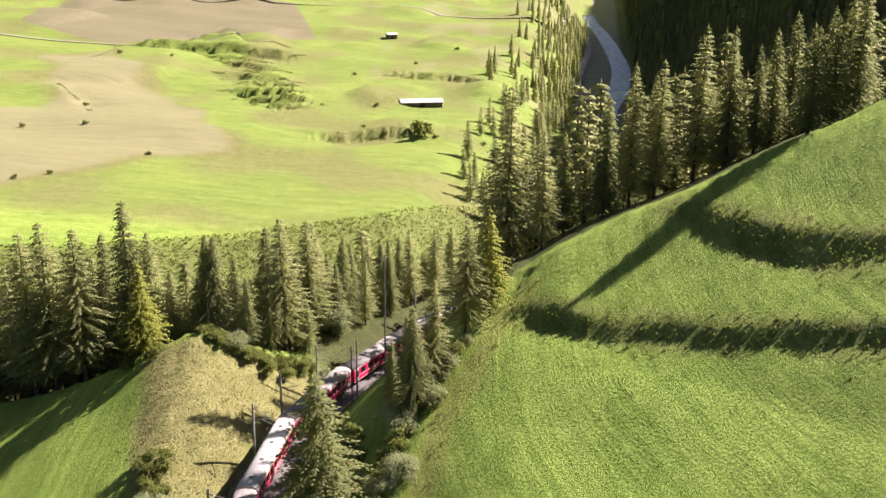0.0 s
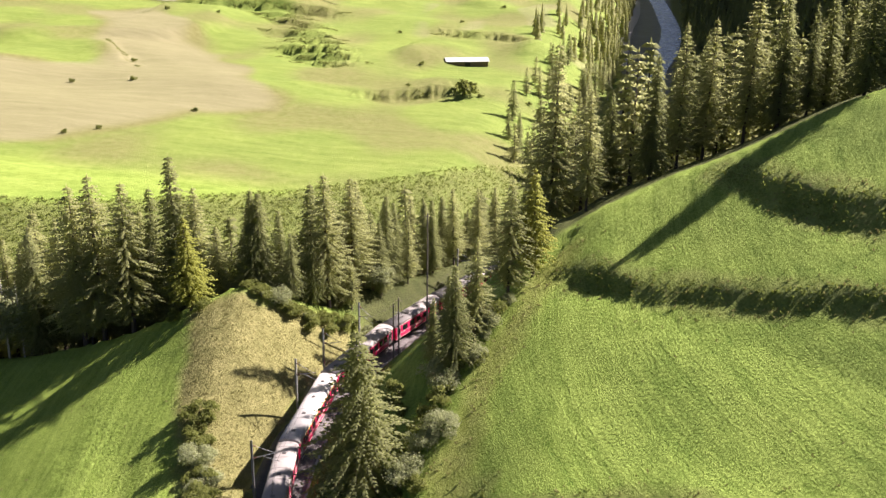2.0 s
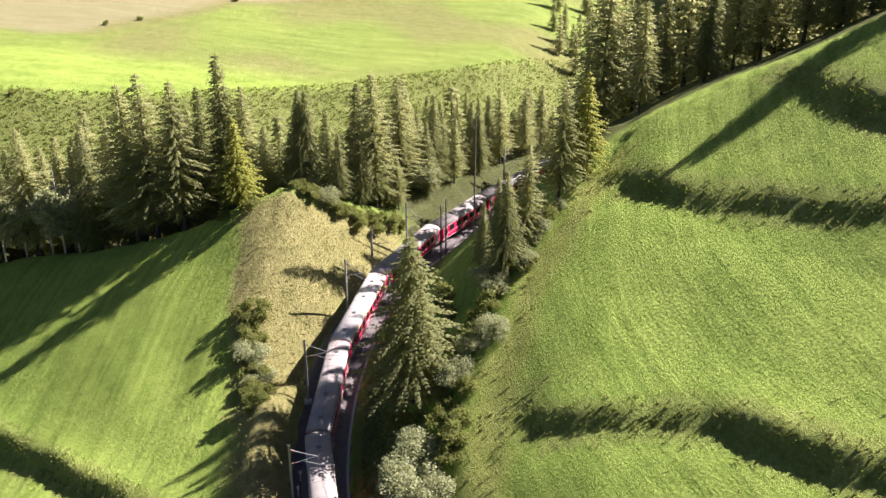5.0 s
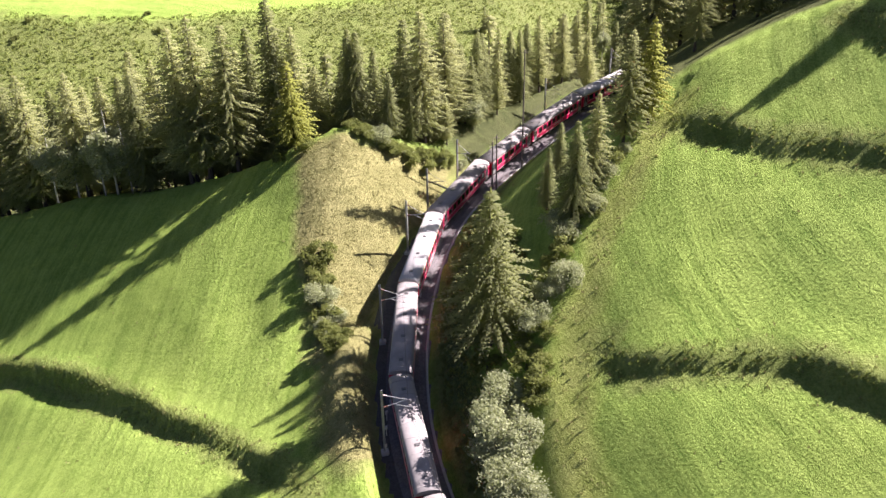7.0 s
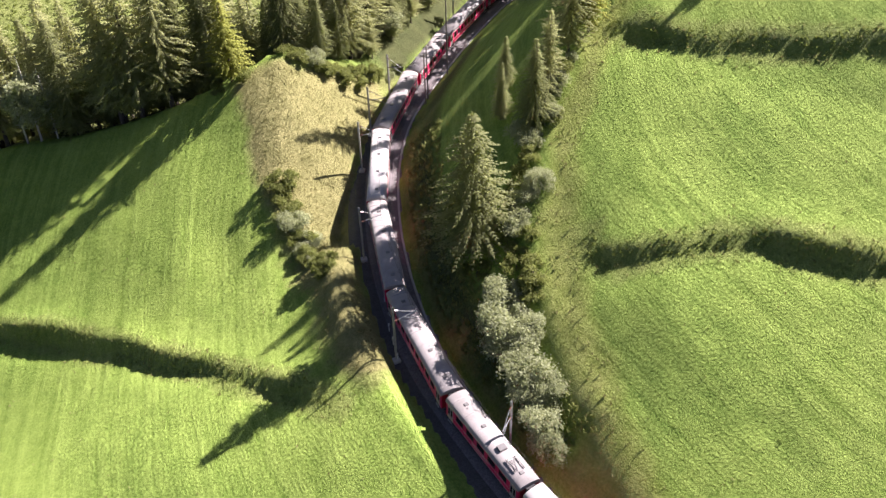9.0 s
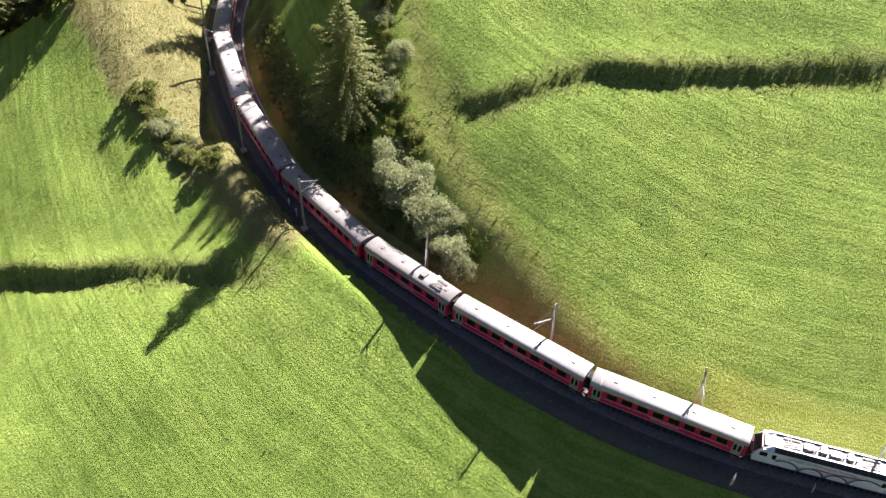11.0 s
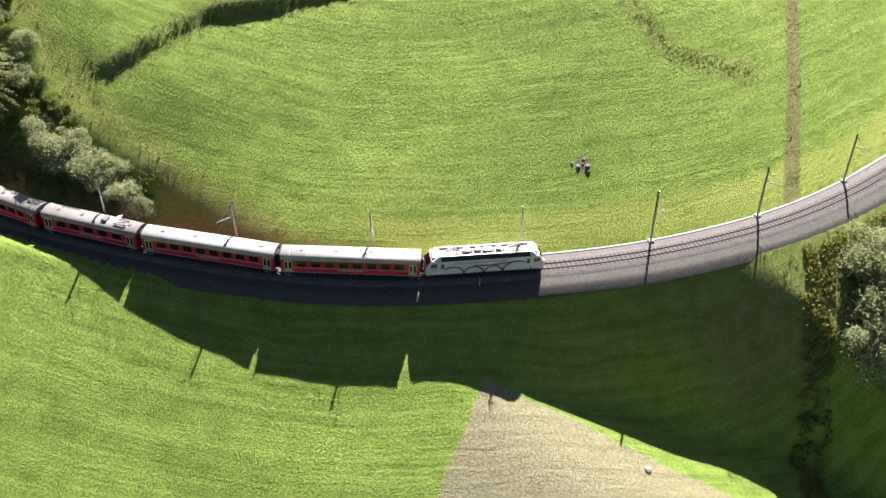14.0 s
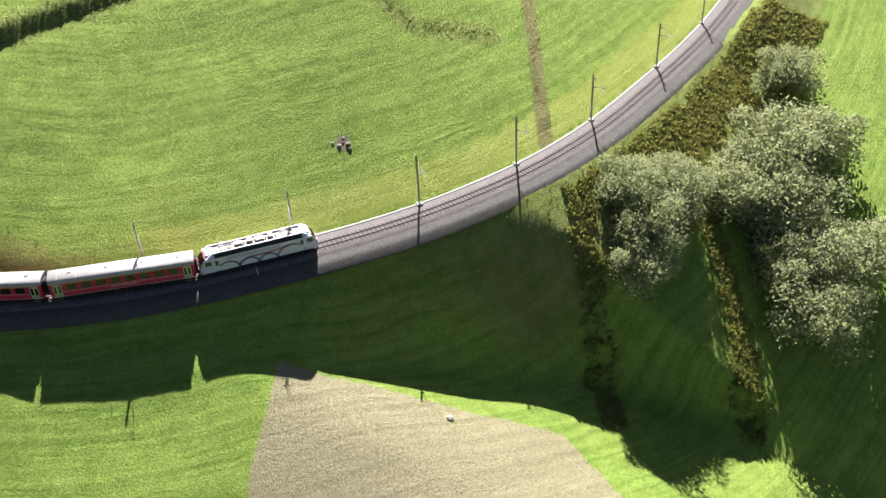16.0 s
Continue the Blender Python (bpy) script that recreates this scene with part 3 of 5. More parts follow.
# ---- masts and wires ----
def mast_mesh():
    root = empty("catenary_mast", "grey steel catenary mast on a concrete footing beside the track", "mast", "catenary masts")
    bm = bmesh.new()
    box(bm, -0.42, 0.42, -0.42, 0.42, -1.6, 0.25, 0.05)
    part("footing", bm, M_CONCRETE, root, "pale concrete footing")
    bm = bmesh.new()
    for y in (-0.11, 0.11):
        box(bm, -0.10, 0.10, y - 0.012, y + 0.012, 0.2, 8.5)
    box(bm, -0.008, 0.008, -0.1, 0.1, 0.2, 8.5)
    part("post", bm, M_GALV, root)
    bm = bmesh.new()
    rod(bm, (0, 0.1, 6.2), (0, 2.9, 6.9), 0.04)
    part("bracket_arm", bm, M_GALV, root)
    bm = bmesh.new()
    rod(bm, (0, 0.1, 7.9), (0, 2.6, 6.85), 0.03)
    part("top_tie", bm, M_GALV, root)
    bm = bmesh.new()
    rod(bm, (0, 1.2, 6.45), (0, 3.1, 5.75), 0.03)
    part("steady_arm", bm, M_GALV, root)
    for a, b in (((0, 0.15, 6.22), (0, 0.6, 6.33)), ((0, 0.15, 7.87), (0, 0.55, 7.7))):
        bm = bmesh.new()
        rod(bm, a, b, 0.075, 8)
        part("insulator", bm, M_INSUL, root)
    return root


def side_at(p):
    """The nearest place of the track to a point: index, and the way to the track."""
    k = int(np.argmin(np.linalg.norm(LINE - np.array(p), axis=1)))
    return k, LINE[k] - np.array(p)


MASTS = [(-13.4, 58.4), (-5.1, 43.9), (6.3, 28.8), (19.8, 15), (36.4, 4.2), (52.8, -4.3), (71.1, -9.2), (94.9, -12.2), (117, -15.6), (140, -16.8),
         (-17.8, 135), (-23.1, 126), (-26.6, 116.4), (-26.4, 95), (-24.6, 75.5), (-5, 163), (8, 181)]
first_mast = mast_mesh()
WIRE_AT = []
for n, (mx, my) in enumerate(MASTS):
    k, way = side_at((mx, my))
    way = way / np.linalg.norm(way)
    m = pose(LINE[k, 0] - way[0] * 2.75, LINE[k, 1] - way[1] * 2.75, rail_z(*LINE[k]) - 0.35, 0, 0, math.degrees(math.atan2(way[1], way[0])) - 90)
    WIRE_AT.append(k)
    if n == 0:
        first_mast.matrix_basis = m
    else:
        copy_thing(first_mast, m)


def wire(name, up, sag, label):
    ks = sorted(set(WIRE_AT + [0, len(LINE) - 1]))
    crv = bpy.data.curves.new(name, 'CURVE')
    crv.dimensions, crv.bevel_depth, crv.bevel_resolution = '3D', 0.014, 0
    pts = []
    for a, b in zip(ks, ks[1:]):
        for t in np.linspace(0, 1, 9)[:-1]:
            k = a * (1 - t) + b * t
            q = LINE[a] * (1 - t) + LINE[b] * t
            pts.append((q[0], q[1], rail_z(*q) + up - sag * 4 * t * (1 - t)))
    sp = crv.splines.new('POLY')
    sp.points.add(len(pts) - 1)
    for p, c in zip(sp.points, pts):
        p.co = (*c, 1)
    crv.materials.append(M_WIRE)
    return tagged(new(name, crv), label, "wire")


wire("contact_wire", 5.35, 0.03, "thin dark contact wire above the track")
wire("carrier_wire", 6.55, 0.5, "thin dark carrier wire slung between masts")

# ---- the train ----
def bogie(x, root):
    b = part("bogie", box(box(bmesh.new(), x - 1.25, x + 1.25, -0.95, -0.8, 0.42, 0.72, 0.04), x - 1.25, x + 1.25, 0.8, 0.95, 0.42, 0.72, 0.04), M_UNDER, root)
    for dx in (-0.9, 0.9):
        for y in (-0.53, 0.53):
            part("wheel", rod(bmesh.new(), (x + dx, y - 0.06, 0.38), (x + dx, y + 0.06, 0.38), 0.37, 14), M_UNDER, b)


def carriage(length, windows, first_class, roof_mat, gear, label):
    root = empty("passenger_carriage", label, "train carriage", "train on the curve")
    h = length / 2 - 0.32
    W = 1.33
    bm = prism(bmesh.new(), [(-W, 0.85), (W, 0.85), (W, 3.0), (-W, 3.0)], -h, h)
    bmesh.ops.bevel(bm, geom=[e for e in bm.edges if abs(e.verts[0].co.x - e.verts[1].co.x) < 0.01], offset=0.06, segments=2, affect='EDGES')
    part("body", bm, M_RED, root)
    # rounded roof with seams
    out = [(-W - 0.02, 2.98)] + [(-(W + 0.02) * math.cos(a), 3.02 + 0.58 * math.sin(a) ** 0.8) for a in np.linspace(0.1, math.pi - 0.1, 13)] + [(W + 0.02, 2.98)]
    roof = part("roof", prism(bmesh.new(), out[::-1], -h - 0.03, h + 0.03), roof_mat, root, "dusty grey rounded roof", True)
    for e in roof.data.polygons:
        e.use_smooth = len(e.vertices) == 4
    for i in range(int(length / 2.3)):
        x = -h + 1.1 + i * 2.3
        if x > h - 0.4:
            break
        rib = [(y * 1.006, z + 0.022) for y, z in out]
        part("roof_seam", prism(bmesh.new(), rib[::-1], x - 0.025, x + 0.025), roof_mat, root)
    for y in (-W - 0.03, W + 0.03):
        part("gutter", box(bmesh.new(), -h, h, y - 0.025, y + 0.025, 2.93, 3.0), M_STRIPE, root, "pale rain gutter")
    for i in range(4):
        x = -h + length * (0.14 + 0.24 * i)
        part("roof_vent", box(bmesh.new(), x - 0.22, x + 0.22, -0.25, 0.25, 3.50, 3.68, 0.04), M_GEAR, root, "small dark roof ventilator")
    usable = 2 * h - 3.6
    for sgn in (-1, 1):
        y = sgn * (W + 0.004)
        y2 = sgn * (W + 0.016)
        lo, hi = min(y - sgn * 0.02, y2), max(y - sgn * 0.02, y2)
        for i in range(windows):
            c = -usable / 2 + usable * (i + 0.5) / windows
            w = usable / windows * 0.31
            fr = part("window", box(bmesh.new(), c - w - 0.05, c + w + 0.05, lo, hi, 1.80, 2.68), M_UNDER, root, "dark rubber-framed window")
            part("pane", box(bmesh.new(), c - w, c + w, min(y2, y2 + sgn * 0.008), max(y2, y2 + sgn * 0.008), 1.85, 2.63), M_GLASS, fr)
        for x in (-h + 0.95, h - 0.95):
            d = part("door", box(bmesh.new(), x - 0.52, x + 0.52, lo, hi, 0.78, 2.78, 0.01), M_SILVER, root, "bare aluminium folding door")
            for q in (-0.25, 0.25):
                part("door_window", box(bmesh.new(), x + q - 0.15, x + q + 0.15, min(y2, y2 + sgn * 0.008), max(y2, y2 + sgn * 0.008), 1.5, 2.55), M_GLASS, d)
            part("step", box(bmesh.new(), x - 0.4, x + 0.4, min(y, y + sgn * 0.12), max(y, y + sgn * 0.12), 0.48, 0.53), M_SILVER, root)
        part("waist_stripe", box(bmesh.new(), -h + 1.55, h - 1.55, min(lo, hi), max(lo, hi), 1.60, 1.66), M_STRIPE, root, "thin cream waist stripe")
        part("sill_stripe", box(bmesh.new(), -h + 0.1, h - 0.1, lo, hi, 0.86, 0.92), M_STRIPE, root)
        if first_class:
            part("class_stripe", box(bmesh.new(), -h + 1.6, h - 1.6, lo, hi, 2.74, 2.83), M_YELLOWLINE, root, "yellow first-class stripe")
        part("lettering_bar", box(bmesh.new(), -1.6, 1.6, lo, hi, 1.30, 1.42), M_STRIPE, root, "pale illegible lettering strip")
    part("underframe", box(bmesh.new(), -h + 0.3, h - 0.3, -1.05, 1.05, 0.5, 0.86, 0.03), M_UNDER, root)
    for x in (-1.8, 1.4):
        part("equipment_box", box(bmesh.new(), x, x + 1.5, -1.15, 1.15, 0.32, 0.62, 0.05), M_UNDER, root)
    for sx in (-1, 1):
        bogie(sx * (h - 3.0), root)
        part("end_wall", box(bmesh.new(), sx * (h + 0.01) - 0.015, sx * (h + 0.01) + 0.015, -1.2, 1.2, 0.9, 2.95), M_REDEND, root)
        part("gangway", box(bmesh.new(), *sorted((sx * h, sx * (h + 0.31))), -0.55, 0.55, 0.95, 3.05, 0.05), M_RUBBER, root, "black rubber gangway bellows")
        part("coupler", box(bmesh.new(), *sorted((sx * h, sx * (h + 0.33))), -0.12, 0.12, 0.55, 0.8), M_UNDER, root)
    if gear:
        pantograph(root, h - 2.6, 3.62)
        part("roof_box", box(bmesh.new(), h - 5.4, h - 4.6, -0.5, 0.5, 3.5, 3.85, 0.05), M_GEAR, root)
    return root


def pantograph(root, x, z):
    p = part("pantograph", box(box(bmesh.new(), x - 0.9, x + 0.9, -0.6, -0.5, z + 0.05, z + 0.15), x - 0.9, x + 0.9, 0.5, 0.6, z + 0.05, z + 0.15), M_GEAR, root, "folded steel pantograph")
    bm = bmesh.new()
    for y in (-0.45, 0.45):
        rod(bm, (x - 0.8, y, z + 0.15), (x + 0.8, y * 0.5, z + 0.42), 0.03, 5)
        rod(bm, (x + 0.8, y * 0.5, z + 0.42), (x - 0.6, y * 0.7, z + 0.60), 0.025, 5)
    part("frame_arm", bm, M_GEAR, p)
    bm = bmesh.new()
    for d in (0.0, 0.3):
        rod(bm, (x - 0.6 + d, -0.75, z + 0.62), (x - 0.6 + d, 0.75, z + 0.62), 0.035, 5)
    part("contact_strip", bm, M_SILVER, p)
    for sx in (-0.7, 0.7):
        for y in (-0.55, 0.55):
            part("insulator", rod(bmesh.new(), (x + sx, y, z - 0.15), (x + sx, y, z + 0.06), 0.06, 6), M_INSUL, p)


def locomotive(label):
    root = empty("electric_locomotive", label, "locomotive", "train on the curve")
    W, h = 1.40, 7.75
    side = [(-h, 0.75), (-h - 0.12, 1.5), (-h + 0.05, 2.05), (-h + 0.75, 3.02), (h - 0.75, 3.02), (h - 0.05, 2.05), (h + 0.12, 1.5), (h, 0.75)]
    bm = bmesh.new()
    a = [bm.verts.new((x, -W * (0.93 if abs(x) > h - 0.3 else 1), z)) for x, z in side]
    b = [bm.verts.new((x, W * (0.93 if abs(x) > h - 0.3 else 1), z)) for x, z in side]
    for i in range(8):
        bm.faces.new((a[i], b[i], b[(i + 1) % 8], a[(i + 1) % 8]))
    bm.faces.new(a)
    bm.faces.new(b[::-1])
    bmesh.ops.recalc_face_normals(bm, faces=bm.faces)
    bmesh.ops.bevel(bm, geom=list(bm.edges), offset=0.07, segments=2, affect='EDGES')
    part("body", bm, M_LOCO, root)
    # sloping roof shoulders with a grimy deck between
    for sgn in (-1, 1):
        bm = prism(bmesh.new(), [(sgn * W * 0.995, 2.98), (sgn * 0.95, 3.42), (sgn * 0.88, 3.42), (sgn * 0.88, 2.98)][::sgn], -h + 1.9, h - 1.9)
        part("roof_shoulder", bm, M_UNDER, root, "dark louvred roof shoulder")
        part("roof_rail", box(bmesh.new(), -h + 1.2, h - 1.2, *sorted((sgn * 0.86, sgn * 1.0)), 3.40, 3.52), M_LOCO, root)
        for i in range(14):
            x = -h + 2.3 + i * 0.84
            bm = prism(bmesh.new(), [(sgn * (W * 0.995 + 0.012), 2.99), (sgn * 0.962, 3.43), (sgn * 0.93, 3.40), (sgn * W * 0.96, 2.97)][::sgn], x - 0.02, x + 0.02)
            part("louvre_rib", bm, M_ARCH, root)
    part("roof_deck", box(bmesh.new(), -h + 0.8, h - 0.8, -0.87, 0.87, 2.99, 3.30, 0.03), M_LOCOROOF, root, "grimy grey roof deck")
    for sx in (-1, 1):
        bm = bmesh.new()
        q = [bm.verts.new(c) for c in ((sx * (h - 0.7), -1.25, 3.0), (sx * (h - 0.7), 1.25, 3.0), (sx * (h - 1.9), 1.0, 3.45), (sx * (h - 1.9), -1.0, 3.45), (sx * (h - 1.9), 1.3, 2.98), (sx * (h - 1.9), -1.3, 2.98))]
        for fc in ((0, 1, 2, 3), (1, 4, 2), (0, 3, 5), (2, 4, 5, 3), (0, 5, 4, 1)):
            bm.faces.new([q[i] for i in fc])
        bmesh.ops.recalc_face_normals(bm, faces=bm.faces)
        part("cab_roof", bm, M_LOCO, root)
        pantograph(root, sx * 4.1, 3.32)
        # cab front: windscreen, red nose, lamps
        bm = bmesh.new()
        c0, c1 = (sx * (h + 0.005), 2.14), (sx * (h - 0.62), 2.86)
        q = [bm.verts.new(c) for c in ((c0[0], -1.12, c0[1]), (c0[0], 1.12, c0[1]), (c1[0], 1.02, c1[1]), (c1[0], -1.02, c1[1]))]
        for v in q:
            v.co.x += sx * 0.03
        bm.faces.new(q if sx > 0 else q[::-1])
        bmesh.ops.solidify(bm, geom=list(bm.faces), thickness=0.03)
        part("windscreen", bm, M_GLASS, root, "wide dark windscreen")
        part("nose_panel", box(bmesh.new(), *sorted((sx * (h + 0.05), sx * (h + 0.15))), -1.05, 1.05, 1.20, 1.86, 0.03), M_RED, root, "red nose panel")
        part("brow_panel", box(bmesh.new(), *sorted((sx * (h - 0.62), sx * (h - 0.72))), -1.05, 1.05, 2.86, 3.04, 0.02), M_RED, root, "red panel above the windscreen")
        part("buffer_beam", box(bmesh.new(), *sorted((sx * (h - 0.1), sx * (h + 0.12))), -1.15, 1.15, 0.45, 0.82, 0.04), M_UNDER, root)
        part("coupler", box(bmesh.new(), *sorted((sx * h, sx * (h + 0.32))), -0.15, 0.15, 0.5, 0.75, 0.02), M_UNDER, root)
        for y in (-0.85, 0.85):
            part("headlamp", rod(bmesh.new(), (sx * (h + 0.1), y, 1.05), (sx * (h + 0.17), y, 1.05), 0.13, 12), M_LAMP, root)
        bogie(sx * 4.6, root)
        for sgn in (-1, 1):
            y = sgn * (W + 0.012)
            lo, hi = sorted((y, y - sgn * 0.03))
            part("cab_window", box(bmesh.new(), *sorted((sx * (h - 0.55), sx * (h - 1.35))), lo, hi, 2.02, 2.62, 0.0), M_GLASS, root)
            dr = part("cab_door", box(bmesh.new(), *sorted((sx * (h - 1.75), sx * (h - 2.40))), lo, hi, 1.0, 2.7), M_LOCO, root)
            part("door_window", box(bmesh.new(), *sorted((sx * (h - 1.85), sx * (h - 2.30))), *sorted((y, y + sgn * 0.01)), 1.85, 2.6), M_GLASS, dr)
    for x, w, z in ((-2.4, 1.0, 0.35), (-0.9, 0.7, 0.5), (0.4, 1.2, 0.3), (1.9, 0.6, 0.45)):
        part("roof_equipment", box(bmesh.new(), x - w / 2, x + w / 2, -0.45, 0.5, 3.29, 3.3 + z, 0.05), M_GEAR, root)
    for x in (-1.7, -0.2, 1.2, 2.5):
        part("roof_insulator", rod(bmesh.new(), (x, -0.25, 3.29), (x, -0.25, 3.72), 0.09, 8), M_INSUL, root)
    part("busbar", rod(bmesh.new(), (-3.2, -0.25, 3.74), (3.2, -0.25, 3.74), 0.03, 6), M_SILVER, root)
    part("underframe", box(bmesh.new(), -h + 0.4, h - 0.4, -1.15, 1.15, 0.42, 0.8, 0.03), M_UNDER, root)
    # livery on both sides: viaduct arches, a crimson ribbon, lettering
    for sgn in (-1, 1):
        y = sgn * (W + 0.006)
        for c, r in ((-4.3, 1.35), (-1.5, 1.15), (1.1, 1.05), (4.2, 1.75)):
            bm = bmesh.new()
            n = 16
            ring = []
            for i in range(n + 1):
                t = math.pi * i / n
                for rr in (r, r + 0.2):
                    ring.append(bm.verts.new((sgn * -c + rr * math.cos(t), y, 0.86 + (rr * 0.78) * math.sin(t))))
            for i in range(n):
                bm.faces.new((ring[2 * i], ring[2 * i + 1], ring[2 * i + 3], ring[2 * i + 2]))
            bmesh.ops.solidify(bm, geom=list(bm.faces), thickness=0.008)
            part("livery_arch", bm, M_ARCH, root, "grey painted viaduct arch")
        bm = bmesh.new()
        pts = [(-1.6 + i * 0.55, 1.98 - 0.18 * math.sin(i / 10 * 3.1) + 0.035 * i) for i in range(11)]
        vs = [[bm.verts.new((sgn * -x, y, z + d)) for d in (-0.07, 0.07)] for x, z in pts]
        for p, q in zip(vs, vs[1:]):
            bm.faces.new((p[0], p[1], q[1], q[0]))
        bmesh.ops.solidify(bm, geom=list(bm.faces), thickness=0.008)
        part("livery_ribbon", bm, M_RIBBON, root, "crimson painted ribbon")
        txt = bpy.data.curves.new("lettering", 'FONT')
        txt.body = "UNESCO Patrimoni Mundial"
        txt.size, txt.extrude = 0.60, 0.004
        tmp = new("lettering_source", txt)
        bpy.context.view_layer.update()
        me = bpy.data.meshes.new_from_object(tmp.evaluated_get(bpy.context.evaluated_depsgraph_get()))
        bpy.data.objects.remove(tmp)
        me.materials.clear()
        me.materials.append(M_LETTER)
        ob = new("lettering", me)
        ob.parent = root
        ob["label"] = "grey lettering along the locomotive side"
        ob.matrix_basis = pose(-sgn * 4.2 if sgn < 0 else 4.2, y, 2.38, 90, 0, 0 if sgn < 0 else 180)
        if sgn < 0:
            ob.matrix_basis = pose(-4.2, y, 2.38, 90, 0, 0)
    return root




def on_track(s):
    return np.array([np.interp(s, ARC, LINE[:, 0]), np.interp(s, ARC, LINE[:, 1])])


def rail_pose(s_front, length):
    """A vehicle's pose by its two ends; it looks along +x to its front."""
    a, b = on_track(s_front - length + 2.8), on_track(s_front - 2.8)
    za, zb = rail_z(*a), rail_z(*b)
    c = (a + b) / 2
    d = b - a
    return pose(c[0], c[1], (za + zb) / 2 + 0.06, 0, -math.degrees(math.atan2(zb - za, np.linalg.norm(d))), math.degrees(math.atan2(d[1], d[0])))


FRONT = ARC[int(np.argmin(np.linalg.norm(LINE - np.array([21.5, 12.8]), axis=1)))]
loco = locomotive("white electric locomotive with grey painted arches leading the train")
loco.matrix_basis = rail_pose(FRONT, 16.0)
s_at = FRONT - 16.0
first = carriage(18.5, 8, True, M_ROOF, False, "red carriage with yellow stripe and clean pale roof")
second = carriage(18.5, 9, False, M_ROOFDARK, False, "red passenger carriage with a brown-dusted grey roof")
third = carriage(14.6, 5, False, M_ROOFDARK, True, "short red service carriage with a folded pantograph")
first.matrix_basis = rail_pose(s_at, 18.5)
s_at -= 18.5
made = {id(second): False, id(third): False}
for kind, length in ((first, 18.5), (third, 14.6), (second, 18.5), (second, 18.5), (first, 18.5), (second, 18.5), (third, 14.6), (second, 18.5), (first, 18.5), (second, 18.5), (second, 18.5), (first, 18.5), (second, 18.5)):
    m = rail_pose(s_at, length)
    if made.get(id(kind), True):
        copy_thing(kind, m)
    else:
        kind.matrix_basis = m
        made[id(kind)] = True
    s_at -= length

# ---- trees ----
def raw_mesh(name, verts, tris, mat):
    me = bpy.data.meshes.new(name)
    verts, tris = np.asarray(verts, np.float32), np.asarray(tris, np.int32)
    me.vertices.add(len(verts))
    me.vertices.foreach_set("co", verts.ravel())
    me.loops.add(tris.size)
    me.loops.foreach_set("vertex_index", tris.ravel())
    me.polygons.add(len(tris))
    me.polygons.foreach_set("loop_start", np.arange(0, tris.size, 3, dtype=np.int32))
    me.update(calc_edges=True)
    me.materials.append(mat)
    return me


def trunk_mesh(h, r, rng, mat, limbs=0, lean=0.0):
    """A tapered, slightly bent trunk with a few bare limbs."""
    bm = bmesh.new()
    n, rings = 7, []
    for i in range(9):
        t = i / 8
        c = (lean * t * t + 0.06 * math.sin(5 * t + rng.rand() * 0.4), 0.06 * math.cos(4 * t), h * t - 0.4)
        rr = r * (1 - t) ** 0.8 + 0.02 + (0.25 * r if i == 0 else 0)
        rings.append([bm.verts.new((c[0] + rr * math.cos(6.283 * k / n), c[1] + rr * math.sin(6.283 * k / n), c[2])) for k in range(n)])
    for a, b in zip(rings, rings[1:]):
        for k in range(n):
            bm.faces.new((a[k], a[(k + 1) % n], b[(k + 1) % n], b[k]))
    for i in range(limbs):
        z, a = h * rng.uniform(0.12, 0.5), rng.uniform(0, 6.283)
        L = h * rng.uniform(0.05, 0.10)
        rod(bm, (0, 0, z), (L * math.cos(a), L * math.sin(a), z + rng.uniform(-0.3, 0.4)), 0.05, 4, 0.015)
    me = bpy.data.meshes.new("trunk")
    bm.to_mesh(me)
    bm.free()
    me.materials.append(mat)
    return me


